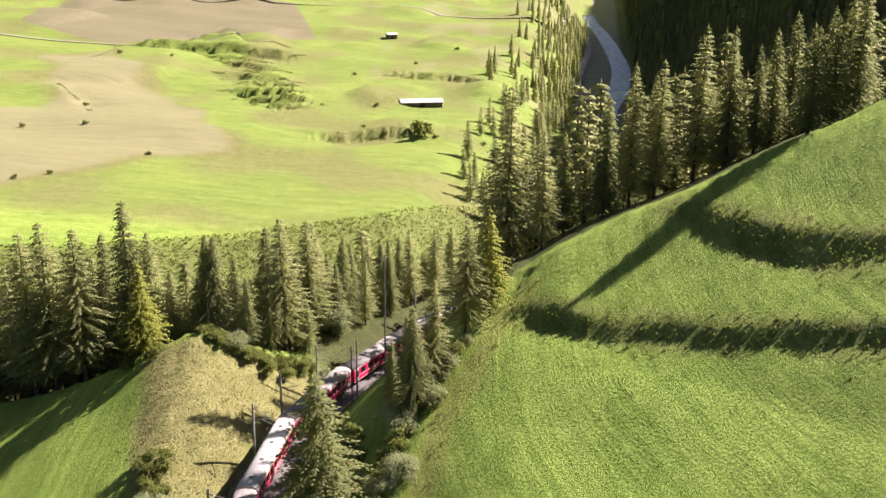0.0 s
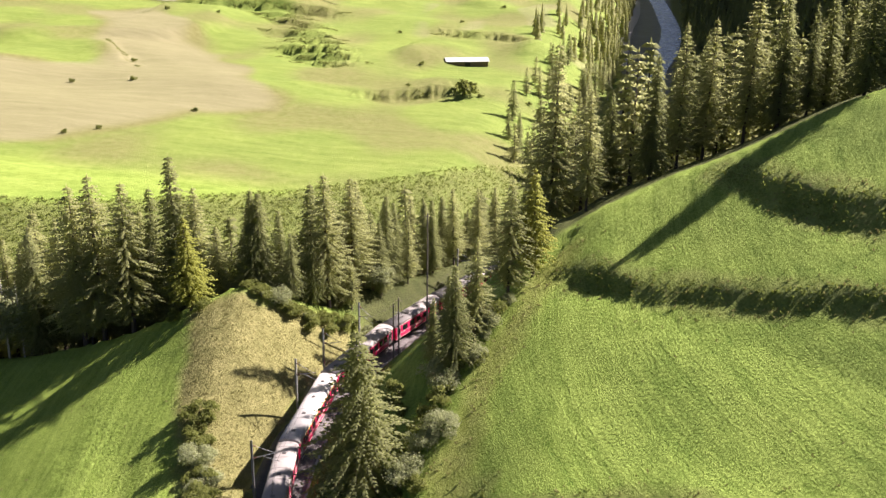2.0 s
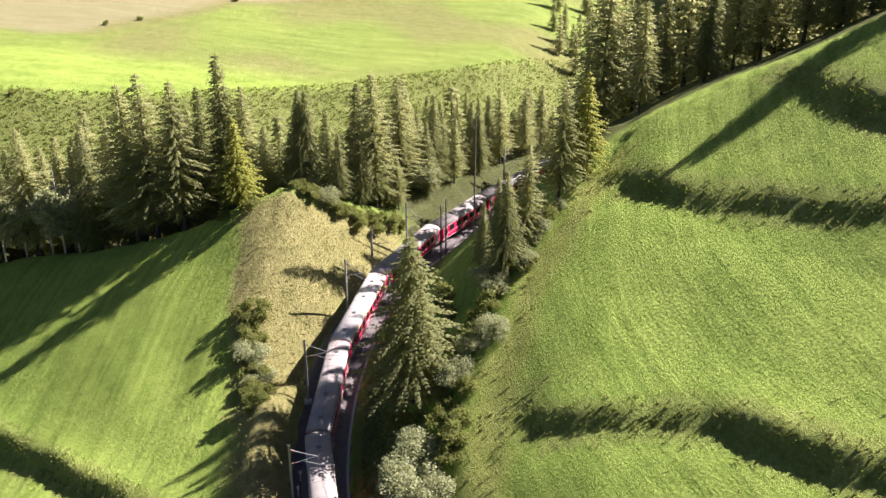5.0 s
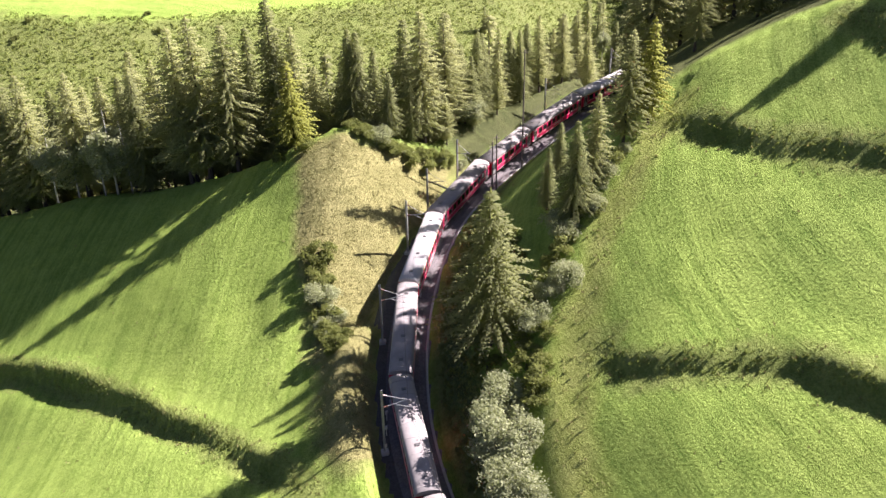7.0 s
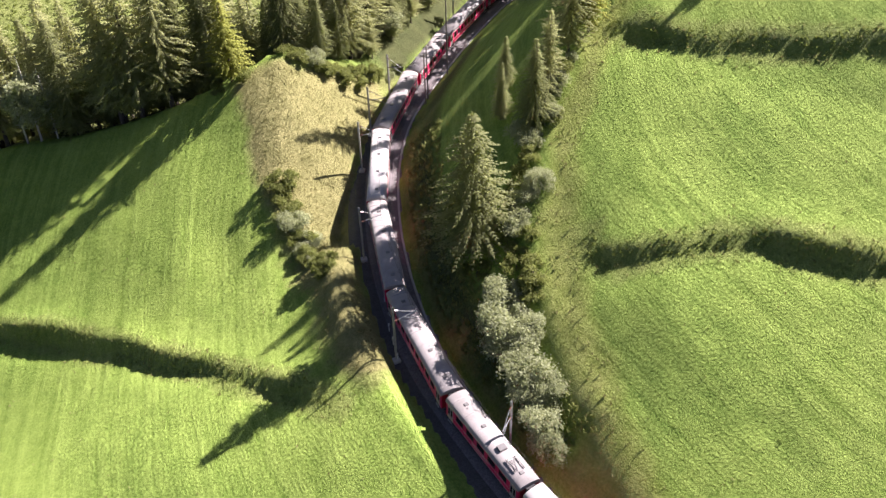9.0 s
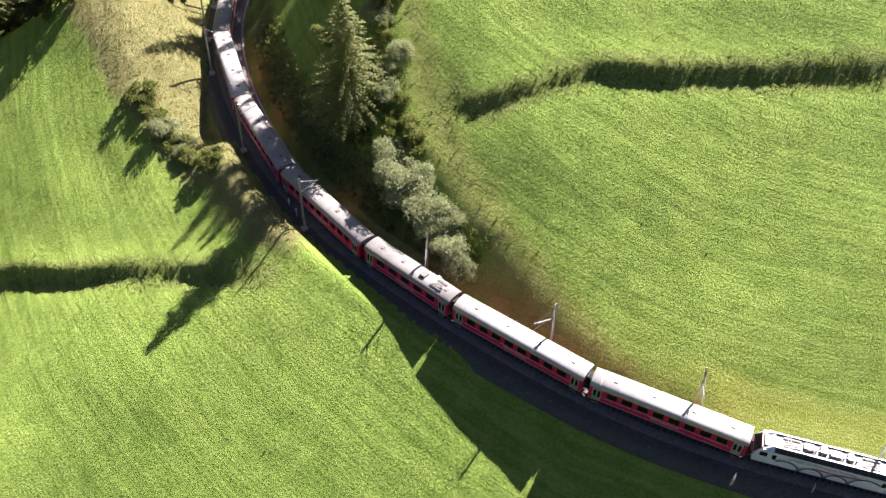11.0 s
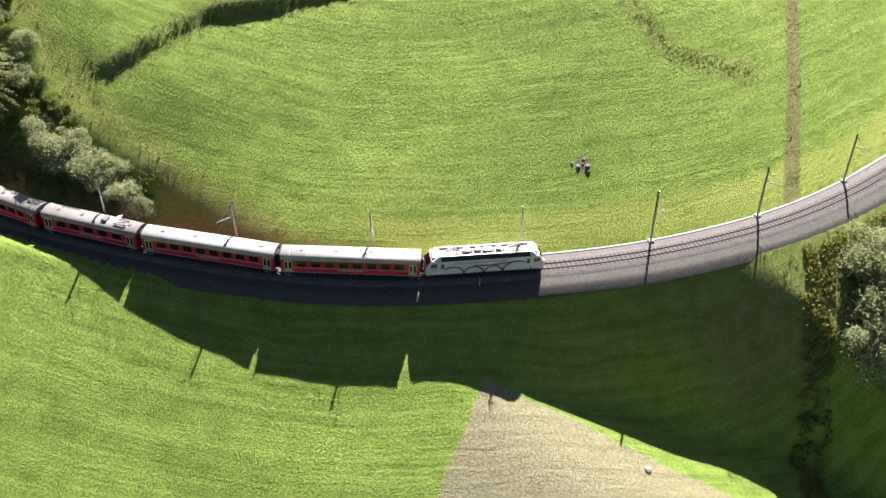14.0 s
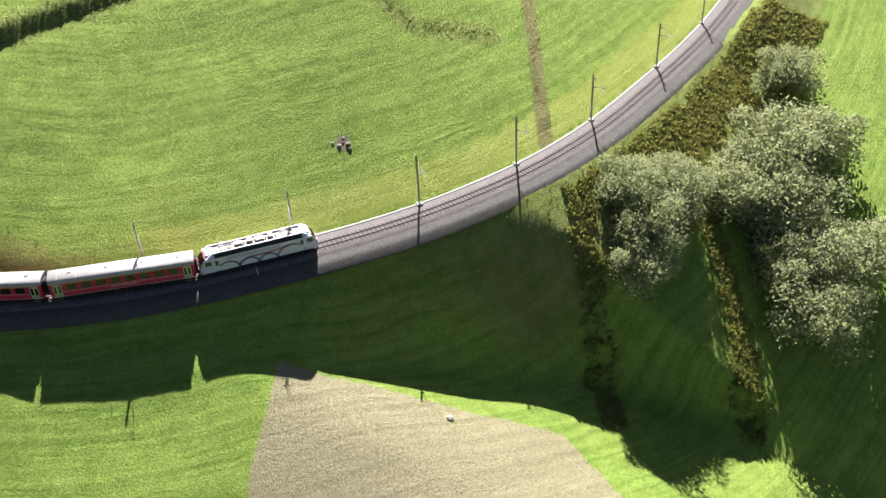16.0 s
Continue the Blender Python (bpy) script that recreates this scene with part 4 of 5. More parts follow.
def conifer_mesh(h, width, mat, seed, sparse=1.0, bare=0.12, droop=0.35, tuft=0.62, levels=34, arms=9):
    """Whorls of drooping branches, each a row of small hanging sprays."""
    r = np.random.RandomState(seed)
    V, F = [], []
    for i in range(levels):
        t = (i + r.uniform(-0.3, 0.3)) / levels
        z = h * (bare + (1 - bare) * t)
        shape = (1 - t) ** 0.85 * min(1.0, 0.45 + 3.2 * t)
        reach = width * shape * r.uniform(0.75, 1.12) + 0.12
        k = max(4, int(arms * (0.55 + 0.5 * (1 - t)) * sparse))
        a0 = r.uniform(0, 6.283)
        for j in range(k):
            a = a0 + 6.283 * (j + r.uniform(-0.35, 0.35)) / k
            L = reach * r.uniform(0.6, 1.15)
            if r.rand() < 0.08:
                continue
            m = max(2, int(L / (tuft * 0.62)))
            for q in range(m):
                s = (q + 0.7) / m
                d = L * s
                dz = -droop * L * s * s + 0.10 * L * s
                sz = tuft * (1.05 - 0.45 * s) * r.uniform(0.7, 1.25)
                for side in ((-1, 1) if q < m - 1 else (0,)):
                    aa = a + side * r.uniform(0.35, 0.8)
                    cx, cy, cz = d * math.cos(a), d * math.sin(a), z + dz + r.uniform(-0.1, 0.1)
                    ex, ey = math.cos(aa), math.sin(aa)
                    px, py = -ey, ex
                    w = sz * 0.34
                    tip = (cx + ex * sz, cy + ey * sz, cz - sz * r.uniform(0.15, 0.6))
                    n = len(V)
                    V += [(cx + px * w, cy + py * w, cz - w * 0.5), (cx - px * w, cy - py * w, cz - w * 0.5), tip, (cx + ex * sz * 0.35, cy + ey * sz * 0.35, cz + sz * 0.16)]
                    F += [(n, n + 3, n + 2), (n + 3, n + 1, n + 2)]
    n = len(V)
    V += [(-0.12, 0, h - 0.5), (0.12, 0, h - 0.5), (0, 0.12, h - 0.5), (0, 0, h + 0.4)]
    F += [(n, n + 1, n + 3), (n + 1, n + 2, n + 3), (n + 2, n, n + 3)]
    return raw_mesh("crown", V, F, mat)


def leafy_mesh(h, radius, mat, seed, lobes=9, leaves=2600, leaf=0.17, flat=0.8, low=0.35):
    """Leaves on the shells of several lobes, with gaps between."""
    r = np.random.RandomState(seed)
    V, F = [], []
    cs = []
    for i in range(lobes):
        a, q = r.uniform(0, 6.283), radius * math.sqrt(r.uniform(0.02, 0.75))
        cz = h * r.uniform(low, 0.80) * (1 - 0.25 * q / radius)
        cs.append((q * math.cos(a), q * math.sin(a), cz, radius * r.uniform(0.28, 0.50)))
    for i in range(leaves):
        cx, cy, cz, cr = cs[i % lobes]
        v = r.normal(size=3)
        v /= np.linalg.norm(v)
        if v[2] < -0.5:
            v[2] *= -0.6
        rr = cr * min(1.35, max(0.35, r.normal(0.92, 0.17)))
        c = np.array([cx, cy, cz]) + v * rr * np.array([1, 1, flat])
        if c[2] < 0.05:
            c[2] = 0.05 + 0.2 * r.rand()
        a, b = r.normal(size=3), r.normal(size=3)
        a /= np.linalg.norm(a)
        b = np.cross(v + 0.6 * b, a)
        b /= np.linalg.norm(b) + 1e-9
        s = leaf * r.uniform(0.6, 1.4)
        n = len(V)
        V += [c - a * s, c + b * s * 0.55, c + a * s, c - b * s * 0.55]
        F += [(n, n + 1, n + 2), (n, n + 2, n + 3)]
    return raw_mesh("crown", V, F, mat)


def tree_of(name, trunk, crown, label, category, group):
    root = empty(name, label, category, group)
    for nm, me in (("trunk", trunk), ("crown", crown)):
        ob = new(nm, me)
        ob.parent = root
    return root


_r = np.random.RandomState(5)
BASE_H = 20.0
SPRUCES = [tree_of("spruce_tree", trunk_mesh(20, 0.26, _r, M_BARK, 6), conifer_mesh(20, 4.6 + 0.4 * i, M_SPRUCE, 10 + i, 1.0, 0.07, 0.40, 0.52, 48, 12), "dark green spruce with drooping branches", "tree", "conifers") for i in range(3)]
LARCHES = [tree_of("larch_tree", trunk_mesh(20, 0.24, _r, M_BARK, 14), conifer_mesh(20, 5.2 + 0.4 * i, M_LARCH, 30 + i, 0.85, 0.13, 0.16, 0.46, 44, 11), "light green larch with an airy crown", "tree", "conifers") for i in range(3)]
GOLDEN = [tree_of("larch_tree", trunk_mesh(14, 0.2, _r, M_BARK, 8), conifer_mesh(14, 4.2, M_YELLOW, 50, 1.0, 0.10, 0.25, 0.62, 28, 10), "young larch turning yellow-green in the sun", "tree", "conifers")]
BIRCHES = [tree_of("birch_tree", trunk_mesh(16, 0.16, _r, M_BIRCHBARK, 10), leafy_mesh(16, 3.0, M_WILLOW, 60, 16, 3600, 0.26, 1.3, 0.35), "pale-barked birch at the edge of the wood", "tree", "broadleaf trees")]
FARSPRUCE = [tree_of("spruce_tree", trunk_mesh(20, 0.3, _r, M_BARK, 0), conifer_mesh(20, 4.9, M_SPRUCE, 70 + i, 0.9, 0.05, 0.4, 1.25, 22, 9), "dark spruce in the shaded wood", "tree", "woodland trees") for i in range(2)]
FARLARCH = [tree_of("larch_tree", trunk_mesh(20, 0.3, _r, M_BARK, 0), conifer_mesh(20, 4.9, M_LARCH, 80, 0.9, 0.10, 0.25, 1.1, 21, 9), "light green larch among the spruces", "tree", "woodland trees")]
USED = {}


def plant(kinds, x, y, h, rng, base=BASE_H, wide=1.0, sink=0.15):
    """Set one tree on the land; the first of each kind is the original."""
    src = kinds[rng.randint(len(kinds))]
    s = h / base
    m = pose(x, y, land_z(x, y) - sink, rng.uniform(-1.5, 1.5), rng.uniform(-1.5, 1.5), rng.uniform(0, 360))
    if src.name not in USED:
        USED[src.name] = True
        ob = src
        ob.matrix_basis = m
    else:
        ob = copy_thing(src, m)
    w = s * wide
    ob.scale = (w, w, s)
    return ob


rt = np.random.RandomState(11)
# the brow west of the line
for x, y, h in [(-72.8, 141.7, 21.5), (-101.6, 150.7, 30), (-48.1, 140.4, 28.5), (-35.4, 138.9, 17.5), (-53.4, 141.9, 17.5), (-27.2, 140.3, 10.5), (-29.8, 137.6, 11), (-62, 147, 20), (-110, 156, 24), (-38.5, 141, 13), (-67, 144, 15)]:
    plant(SPRUCES, x, y, h, rt, wide=1.15)
for x, y, h in [(-60.3, 137.6, 27.5), (-55, 136.1, 24.5), (-64.1, 139, 27), (-70.5, 147.3, 21), (-76.2, 149.8, 26), (-87.1, 147.4, 24), (-96.9, 149.4, 26), (-25.2, 143.1, 22.5), (-41.4, 138.7, 14), (-21.8, 148.4, 19.5)]:
    plant(LARCHES, x, y, h, rt, wide=1.2)
plant(GOLDEN, -44.0, 131.5, 14.5, rt, 14.0, 1.15)
plant(GOLDEN, 5.6, 105.5, 13.0, rt, 14.0, 0.9)
for x, y, h in [(-79.6, 143.5, 17), (-82.5, 144.5, 15), (-88, 145.5, 15), (-76.5, 142.5, 14), (-93, 147, 16)]:
    plant(BIRCHES, x, y, h, rt, 16.0)
# between the line and the brow, and west of the far line
for x, y, h in [(-17.4, 155.9, 16.5), (-13.4, 163.4, 16), (-8.1, 174, 16), (-10.8, 168.6, 12), (-4, 181.8, 13), (-26.5, 147, 14), (-16, 160, 14), (2, 188, 17), (-24, 152, 17), (-21.5, 143.5, 9), (-17.5, 151, 13), (-13.5, 157.5, 12), (-9.5, 164.5, 14), (-6, 171, 15), (-1.5, 177, 14), (4, 184, 15), (9.5, 190, 16), (-20, 157, 16), (-12, 172, 17)]:
    plant(SPRUCES if rt.rand() < 0.6 else LARCHES, x, y, h, rt)
plant(SPRUCES, -12.3, 86.3, 19.7, rt, wide=1.55)
for x, y, h in [(-3.1, 96.4, 12.6), (-1, 99.4, 12.5), (2.6, 104, 14.5), (-6, 104, 8.5), (-4.5, 110, 8), (8.5, 146, 20)]:
    plant(SPRUCES if rt.rand() < 0.7 else LARCHES, x, y, h, rt, wide=1.1)
# tall trees on the slope behind the brow of the hill field: place and height of the tip
for x, y, tip in [(13.1, 122, 49.6), (9.6, 140, 53.5), (26.6, 133, 57), (30.5, 135, 57.5), (35.2, 132, 62.4)]:
    plant(LARCHES, x, y, tip - land_z(x, y), rt, wide=0.85)
for x, y, tip in [(22, 128, 53.3), (39, 130, 61), (42, 128, 60), (40.5, 136, 62), (31.5, 142, 55), (45.5, 132, 62), (18, 138, 47), (48, 127, 63), (52, 130, 65), (56, 134, 66), (50, 138, 64)]:
    plant(SPRUCES, x, y, tip - land_z(x, y), rt, wide=0.85)
for x, y, h in [(44.5, 116, 13), (47.5, 117, 13), (50.5, 118, 15)]:
    plant(SPRUCES, x, y, h, rt, wide=1.1)


def clear_of_line(x, y, gap):
    return np.min(np.hypot(LINE[:, 0] - x, LINE[:, 1] - y)) > gap


def scatter(n, xr, yr, ok, kinds, hr, share, seed, gap=3.0):
    r = np.random.RandomState(seed)
    got = []
    for _ in range(n * 12):
        if len(got) >= n:
            break
        x, y = r.uniform(*xr), r.uniform(*yr)
        if not ok(x, y) or not clear_of_line(x, y, 5.0):
            continue
        if any((x - a) ** 2 + (y - b) ** 2 < gap * gap for a, b in got):
            continue
        got.append((x, y))
        plant(kinds[0] if r.rand() > share else kinds[1], x, y, r.uniform(*hr), r)


BROW_LINE, CREST_LINE = spline(BROW, 2.0), spline(CREST, 2.0)


def beyond(line, x, y):
    i = int(np.argmin((line[:, 0] - x) ** 2 + (line[:, 1] - y) ** 2))
    a, b = line[max(i - 1, 0)], line[min(i + 1, len(line) - 1)]
    dx, dy = x - line[i, 0], y - line[i, 1]
    return math.copysign(math.hypot(dx, dy), (b[0] - a[0]) * dy - (b[1] - a[1]) * dx)


# shaded wood behind the brow
scatter(80, (12, 115), (122, 205), lambda x, y: 24 < beyond(BROW_LINE, x, y), (FARSPRUCE, FARLARCH), (17, 24), 0.4, 3, 4.0)
# gorge wood
scatter(66, (-130, 10), (145, 235), lambda x, y: 9 < beyond(CREST_LINE, x, y) < 62, (FARSPRUCE, FARLARCH), (17, 25), 0.45, 4, 4.0)
scatter(40, (-60, 45), (165, 250), lambda x, y: 8 < beyond(CREST_LINE, x, y) < 130, (FARSPRUCE, FARLARCH), (13, 19), 0.4, 5, 4.5)
scatter(50, (-125, -22), (134, 185), lambda x, y: 3 < beyond(CREST_LINE, x, y) < 26, (LARCHES, SPRUCES), (18, 25), 0.45, 15, 3.6)
scatter(26, (-30, 25), (140, 215), lambda x, y: 3 < beyond(CREST_LINE, x, y) < 24, (SPRUCES, LARCHES), (14, 20), 0.4, 16, 3.4)
# river banks and the slope beyond
scatter(70, (-10, 130), (240, 600), lambda x, y: -34 < x - 0.16 * y < 12, (FARLARCH, BIRCHES), (13, 20), 0.25, 17, 5.0)
scatter(44, (10, 150), (230, 620), lambda x, y: -60 < x - 0.16 * y < -24 and y > 255, (FARSPRUCE, FARLARCH), (13, 20), 0.5, 6, 6.0)
scatter(40, (40, 330), (225, 620), lambda x, y: 16 < x - 0.16 * y < 150, (FARSPRUCE, FARLARCH), (16, 24), 0.12, 7, 6.0)
for x, y, h in [(-34, 302, 15), (-22, 318, 9), (13, 405, 16), (9, 416, 14), (17, 398, 14), (20, 411, 15), (14, 425, 12), (24, 420, 17), (28, 405, 16)]:
    plant(FARSPRUCE, x, y, h, rt)


def wood_patch(name, n, place, hr, mat, label, seed, width=0.17):
    """Far woods: one object of many rough spruce shapes."""
    r = np.random.RandomState(seed)
    V, F = [], []
    for x, y in place(r, n):
        h, z0 = r.uniform(*hr), land_z(x, y)
        for lv in range(7):
            t = lv / 7
            rad = h * width * (1 - t) * r.uniform(0.8, 1.2) + 0.2
            z = z0 + h * (0.06 + 0.92 * t)
            k0 = len(V)
            V.append((x, y, z + h * 0.24))
            for j in range(7):
                a = 6.283 * (j + 0.5 * (lv % 2) + r.uniform(-0.2, 0.2)) / 7
                q = rad * r.uniform(0.65, 1.2)
                V.append((x + q * math.cos(a), y + q * math.sin(a), z - h * 0.03 * r.uniform(0, 2)))
            F += [(k0, k0 + 1 + j, k0 + 1 + (j + 1) % 7) for j in range(7)]
    ob = new(name, raw_mesh(name, V, F, mat))
    return tagged(ob, label, "woods", kind="stuff")


def slope_places(r, n):
    out = []
    while len(out) < n:
        y = 300 + 1500 * r.rand() ** 1.2
        u = r.uniform(np.interp(y, [560, 650, 760], [17, 22, 33]), 90 + 0.34 * y)
        out.append((u + 0.16 * y, y))
    return out


def bank_places(r, n):
    out = []
    while len(out) < n:
        y = r.uniform(600, 1250)
        u = -16 - abs(r.normal(0, 26))
        if u > -85:
            out.append((u + 0.16 * y, y))
    return out


wood_patch("far_woods", 6000, slope_places, (15, 25), M_SPRUCE, "dark spruce wood on the shaded far slope", 8)
wood_patch("river_woods", 260, bank_places, (12, 20), M_LARCH, "larches and spruces along the river bank", 9)

# ---- willows, bushes, scrub ----
WILLOW = tree_of("willow_bush", trunk_mesh(2.2, 0.16, _r, M_BARK, 5), leafy_mesh(5.0, 3.2, M_WILLOW, 90, 26, 6400, 0.15, 0.9, 0.14), "round grey-green willow bush on the slope", "bush", "willow bushes")
WILLOW2 = tree_of("willow_bush", trunk_mesh(2.2, 0.16, _r, M_BARK, 5), leafy_mesh(5.0, 3.2, M_WILLOW, 91, 24, 6400, 0.15, 0.9, 0.14), "broad silvery willow bush in full leaf", "bush", "willow bushes")
BUSH = tree_of("green_bush", trunk_mesh(1.6, 0.1, _r, M_BARK, 5), leafy_mesh(3.0, 1.9, M_BUSH, 92, 11, 1900, 0.15, 0.9, 0.12), "dense green bush in rough grass", "bush", "green bushes")
BIGWILLOW = tree_of("willow_tree", trunk_mesh(7, 0.3, _r, M_BARK, 10), leafy_mesh(12, 6.4, M_WILLOW, 93, 34, 10000, 0.26, 0.9, 0.12), "large silvery willow below the embankment", "tree", "willow trees")
for kinds, base, items in (
    ([WILLOW, WILLOW2], 5.0, [(-10.7, 73.1, 5.2), (-9.2, 67.2, 4.6), (-9.0, 61.6, 4.2), (-8.6, 58.6, 3.4), (-9.6, 64.6, 3.8), (-10.4, 70.2, 4.4), (-8.6, 70.6, 3.4), (-10.2, 76.4, 4.2), (-7.4, 64, 2.8), (-18.9, 150.5, 5.2), (-4.4, 95, 3.6), (-31.2, 134, 3.0), (-35.5, 104, 3.4), (-7.5, 84, 3.0)]),
    ([BUSH], 3.0, [(-37, 110.5, 3.2), (-34.4, 101, 3.0), (-33, 97.5, 2.4), (-36.6, 107, 2.6), (-29, 134.5, 2.4), (-26.5, 134, 2.6), (-24, 136, 2.4), (-33.5, 132.5, 2.2),
                    (-7.8, 88.5, 2.8), (-5.6, 91.5, 2.2), (-8.4, 79.2, 2.4), (-6.6, 82, 2.0), (-11, 93, 3.0), (-9.5, 98, 2.6), (-13.5, 96, 2.2), (-10, 103, 2.4), (-7, 76.5, 1.8), (-3, 98.5, 2.0),
                    (-32, 91.5, 1.8), (-8, 57.5, 1.6), (-22.5, 138.5, 2.2), (-46.5, 131, 2.0), (-42, 130.5, 2.4)]),
    ([BIGWILLOW], 12.0, [(54, -24, 10), (48.5, -26, 8.5), (60, -25, 9), (58, -19.5, 8), (64, -23.5, 8), (66, -26, 8), (75, -35, 11), (84, -36, 14.5), (76, -37, 13), (75, -43, 13), (67, -47, 12), (60, -51, 11.5), (71, -53, 12), (106, -35, 9.5), (92, -42, 12)])):
    for x, y, h in items:
        plant(kinds, x, y, h * (1.12 if base == 12.0 else 1.0), rt, base, rt.uniform(0.92, 1.1))


# a hedge of scrub along the knoll's brow, and bushes up the cutting's slope
rb = np.random.RandomState(77)
for p in spline([(-35.5, 134), (-31, 133.5), (-26.5, 136.5), (-22, 139.5), (-19.5, 142)], 1.1):
    big = rb.rand() < 0.2
    plant([WILLOW2] if big else [BUSH], p[0] + rb.normal(0, 0.5), p[1] + rb.normal(0, 0.5), rb.uniform(1.2, 2.3), rb, 5.0 if big else 3.0, rb.uniform(0.9, 1.3))
for p in spline([(-8.2, 74), (-8, 82), (-6, 88), (-2.5, 94), (1.5, 99), (4.5, 103.5)], 1.3):
    big = rb.rand() < 0.35
    plant([WILLOW] if big else [BUSH], p[0] + rb.normal(-0.8, 1.2), p[1] + rb.normal(0, 1.0), rb.uniform(1.2, 2.8), rb, 5.0 if big else 3.0, rb.uniform(0.9, 1.3))
for p in spline([(-36.5, 110), (-34.5, 103), (-33, 97), (-30.5, 91)], 1.6):
    big = rb.rand() < 0.4
    plant([WILLOW] if big else [BUSH], p[0] + rb.normal(0, 0.7), p[1], rb.uniform(1.4, 2.8), rb, 5.0 if big else 3.2, rb.uniform(0.9, 1.2))


def tuft_field(name, places, mat, label, size, seed, blades=4):
    """Rough tufts: clusters of bent blades, one object."""
    r = np.random.RandomState(seed)
    p = np.asarray(places)
    z = on_grid(p[:, 0], p[:, 1], MZ)
    n = len(p)
    V = np.zeros((n, blades, 3, 3), np.float32)
    for b in range(blades):
        a = r.uniform(0, 6.283, n)
        s = size * r.uniform(0.55, 1.4, n)
        w = s * 0.30
        c, q = np.cos(a), np.sin(a)
        ox, oy = p[:, 0] + r.normal(0, size * 0.4, n), p[:, 1] + r.normal(0, size * 0.4, n)
        V[:, b, 0] = np.stack([ox - q * w, oy + c * w, z - 0.03], 1)
        V[:, b, 1] = np.stack([ox + q * w, oy - c * w, z - 0.03], 1)
        V[:, b, 2] = np.stack([ox + c * s * 0.55, oy + q * s * 0.55, z + s * r.uniform(0.4, 0.9, n)], 1)
    V = V.reshape(-1, 3)
    ob = new(name, raw_mesh(name, V, np.arange(len(V)).reshape(-1, 3), mat))
    return tagged(ob, label, "grass", kind="stuff")


def spots(n, xr, yr, keep, seed):
    r = np.random.RandomState(seed)
    x, y = r.uniform(*xr, n), r.uniform(*yr, n)
    m = keep(x, y)
    return np.stack([x[m], y[m]], 1)


def rough_grass(x, y):
    a, b = on_grid(x, y, COVERS[0]), on_grid(x, y, COVERS[1])
    d, s, _ = off_line(x, y, LINE)
    return (d > 4.2) & (b[:, 2] < 0.5) & (a[:, 2] < 0.3) & (np.random.RandomState(1).rand(len(x)) < a[:, 0] * 0.9 + 0.01)


def forest_edge(x, y):
    d, s, _ = off_line(x, y, LINE)
    sd = d * s
    return (d > 4.6) & (sd > 0) & (sd < 9.5) & (y > 58) & (x < 0) & (y < 120) & (x < 6)


tuft_field("rough_grass", spots(110000, (-95, 110), (-60, 135), rough_grass, 41), M_DRYTUFT, "pale rough uncut grass on banks and knoll", 0.25, 42)
tuft_field("undergrowth", spots(9000, (-25, 10), (50, 120), forest_edge, 45), M_BUSH, "dark undergrowth on the shaded cutting slope", 0.5, 46, 6)


# two scrub strips shaped after the gaps of light between cast shadows
LIT_ROW_A, LIT_ROW_B = spline([(53, -14), (47, -17), (40, -22), (32, -28)], 1.0), spline([(72, -29), (65, -33), (54, -40), (43, -46)], 1.0)


def gully_spots(x, y):
    d, s, _ = off_line(x, y, LINE)
    sd = -d * s
    rows = np.minimum(off_line(x, y, LIT_ROW_A)[0], off_line(x, y, LIT_ROW_B)[0]) + 0.8 * waves(x, y, 5, 79)
    return (sd > 5.0) & (((sd < 19) & (x > 55) & (waves(x, y, 8, 78) > -0.6)) | (rows < 2.2))


tuft_field("gully_scrub", spots(30000, (27, 125), (-62, 0), gully_spots, 47), M_SCRUB, "yellow-green scrub on the steep embankment and in two sunlit strips", 0.6, 48, 8)

# rough grass on the terrace steps, dark tufts drawing shade lines on far scarps
_rs = np.random.RandomState(51)
_bk = []
for _line, _h in BANKS:
    for _p in spline(_line, 0.12):
        _bk.append((_p[0] + _rs.normal(0, 1.1), _p[1] + _rs.normal(0, 1.1)))
        _bk.append((_p[0] + _rs.normal(0, 0.7), _p[1] + _rs.normal(0, 0.7)))
_bk = np.array(_bk)
tuft_field("bank_grass", _bk[waves(_bk[:, 0], _bk[:, 1], 7, 54) > -0.5], M_TUFT, "long rough grass on the steps between the terraces", 0.22, 55, 5)

_sc = []
for _line, _h in FAR_BANKS:
    _q = spline(_line, 0.35)
    for _p in _q:
        for _ in range(3):
            _sc.append((_p[0] + _rs.normal(0, 1.0), _p[1] + _rs.normal(0, 1.0)))
_sc = np.array(_sc)
_sc = _sc[waves(_sc[:, 0], _sc[:, 1], 18, 52) > -0.25]
tuft_field("scarp_scrub", _sc, M_BUSH, "low dark tufts drawn as shade lines along the far scarps", 0.6, 53, 4)

tuft_field("gorge_scrub", spots(44000, (-260, 30), (225, 400), lambda x, y: (x < 0.16 * y - 22) & (y < gorge_edge(x) + 2) & (waves(x, y, 25, 57) > -0.8), 56), M_TUFT, "low grey-green scrub on the steep bank of the gorge", 0.75, 58, 4)

# ---- far meadow details ----
def rock(name, x, y, r, mat, seed, label, flat=0.6, group="boulders"):
    bm = bmesh.new()
    bmesh.ops.create_icosphere(bm, subdivisions=3, radius=r)
    for v in bm.verts:
        v.co *= 1 + 0.28 * noise.noise(v.co * (1.3 / r) + Vector((seed, 0, 0)))
        v.co.z *= flat
    ob = part(name, bm, mat)
    ob.matrix_basis = pose(x, y, land_z(x, y) + r * 0.12, 0, 0, 40 * seed)
    return tagged(ob, label, "rock", group)


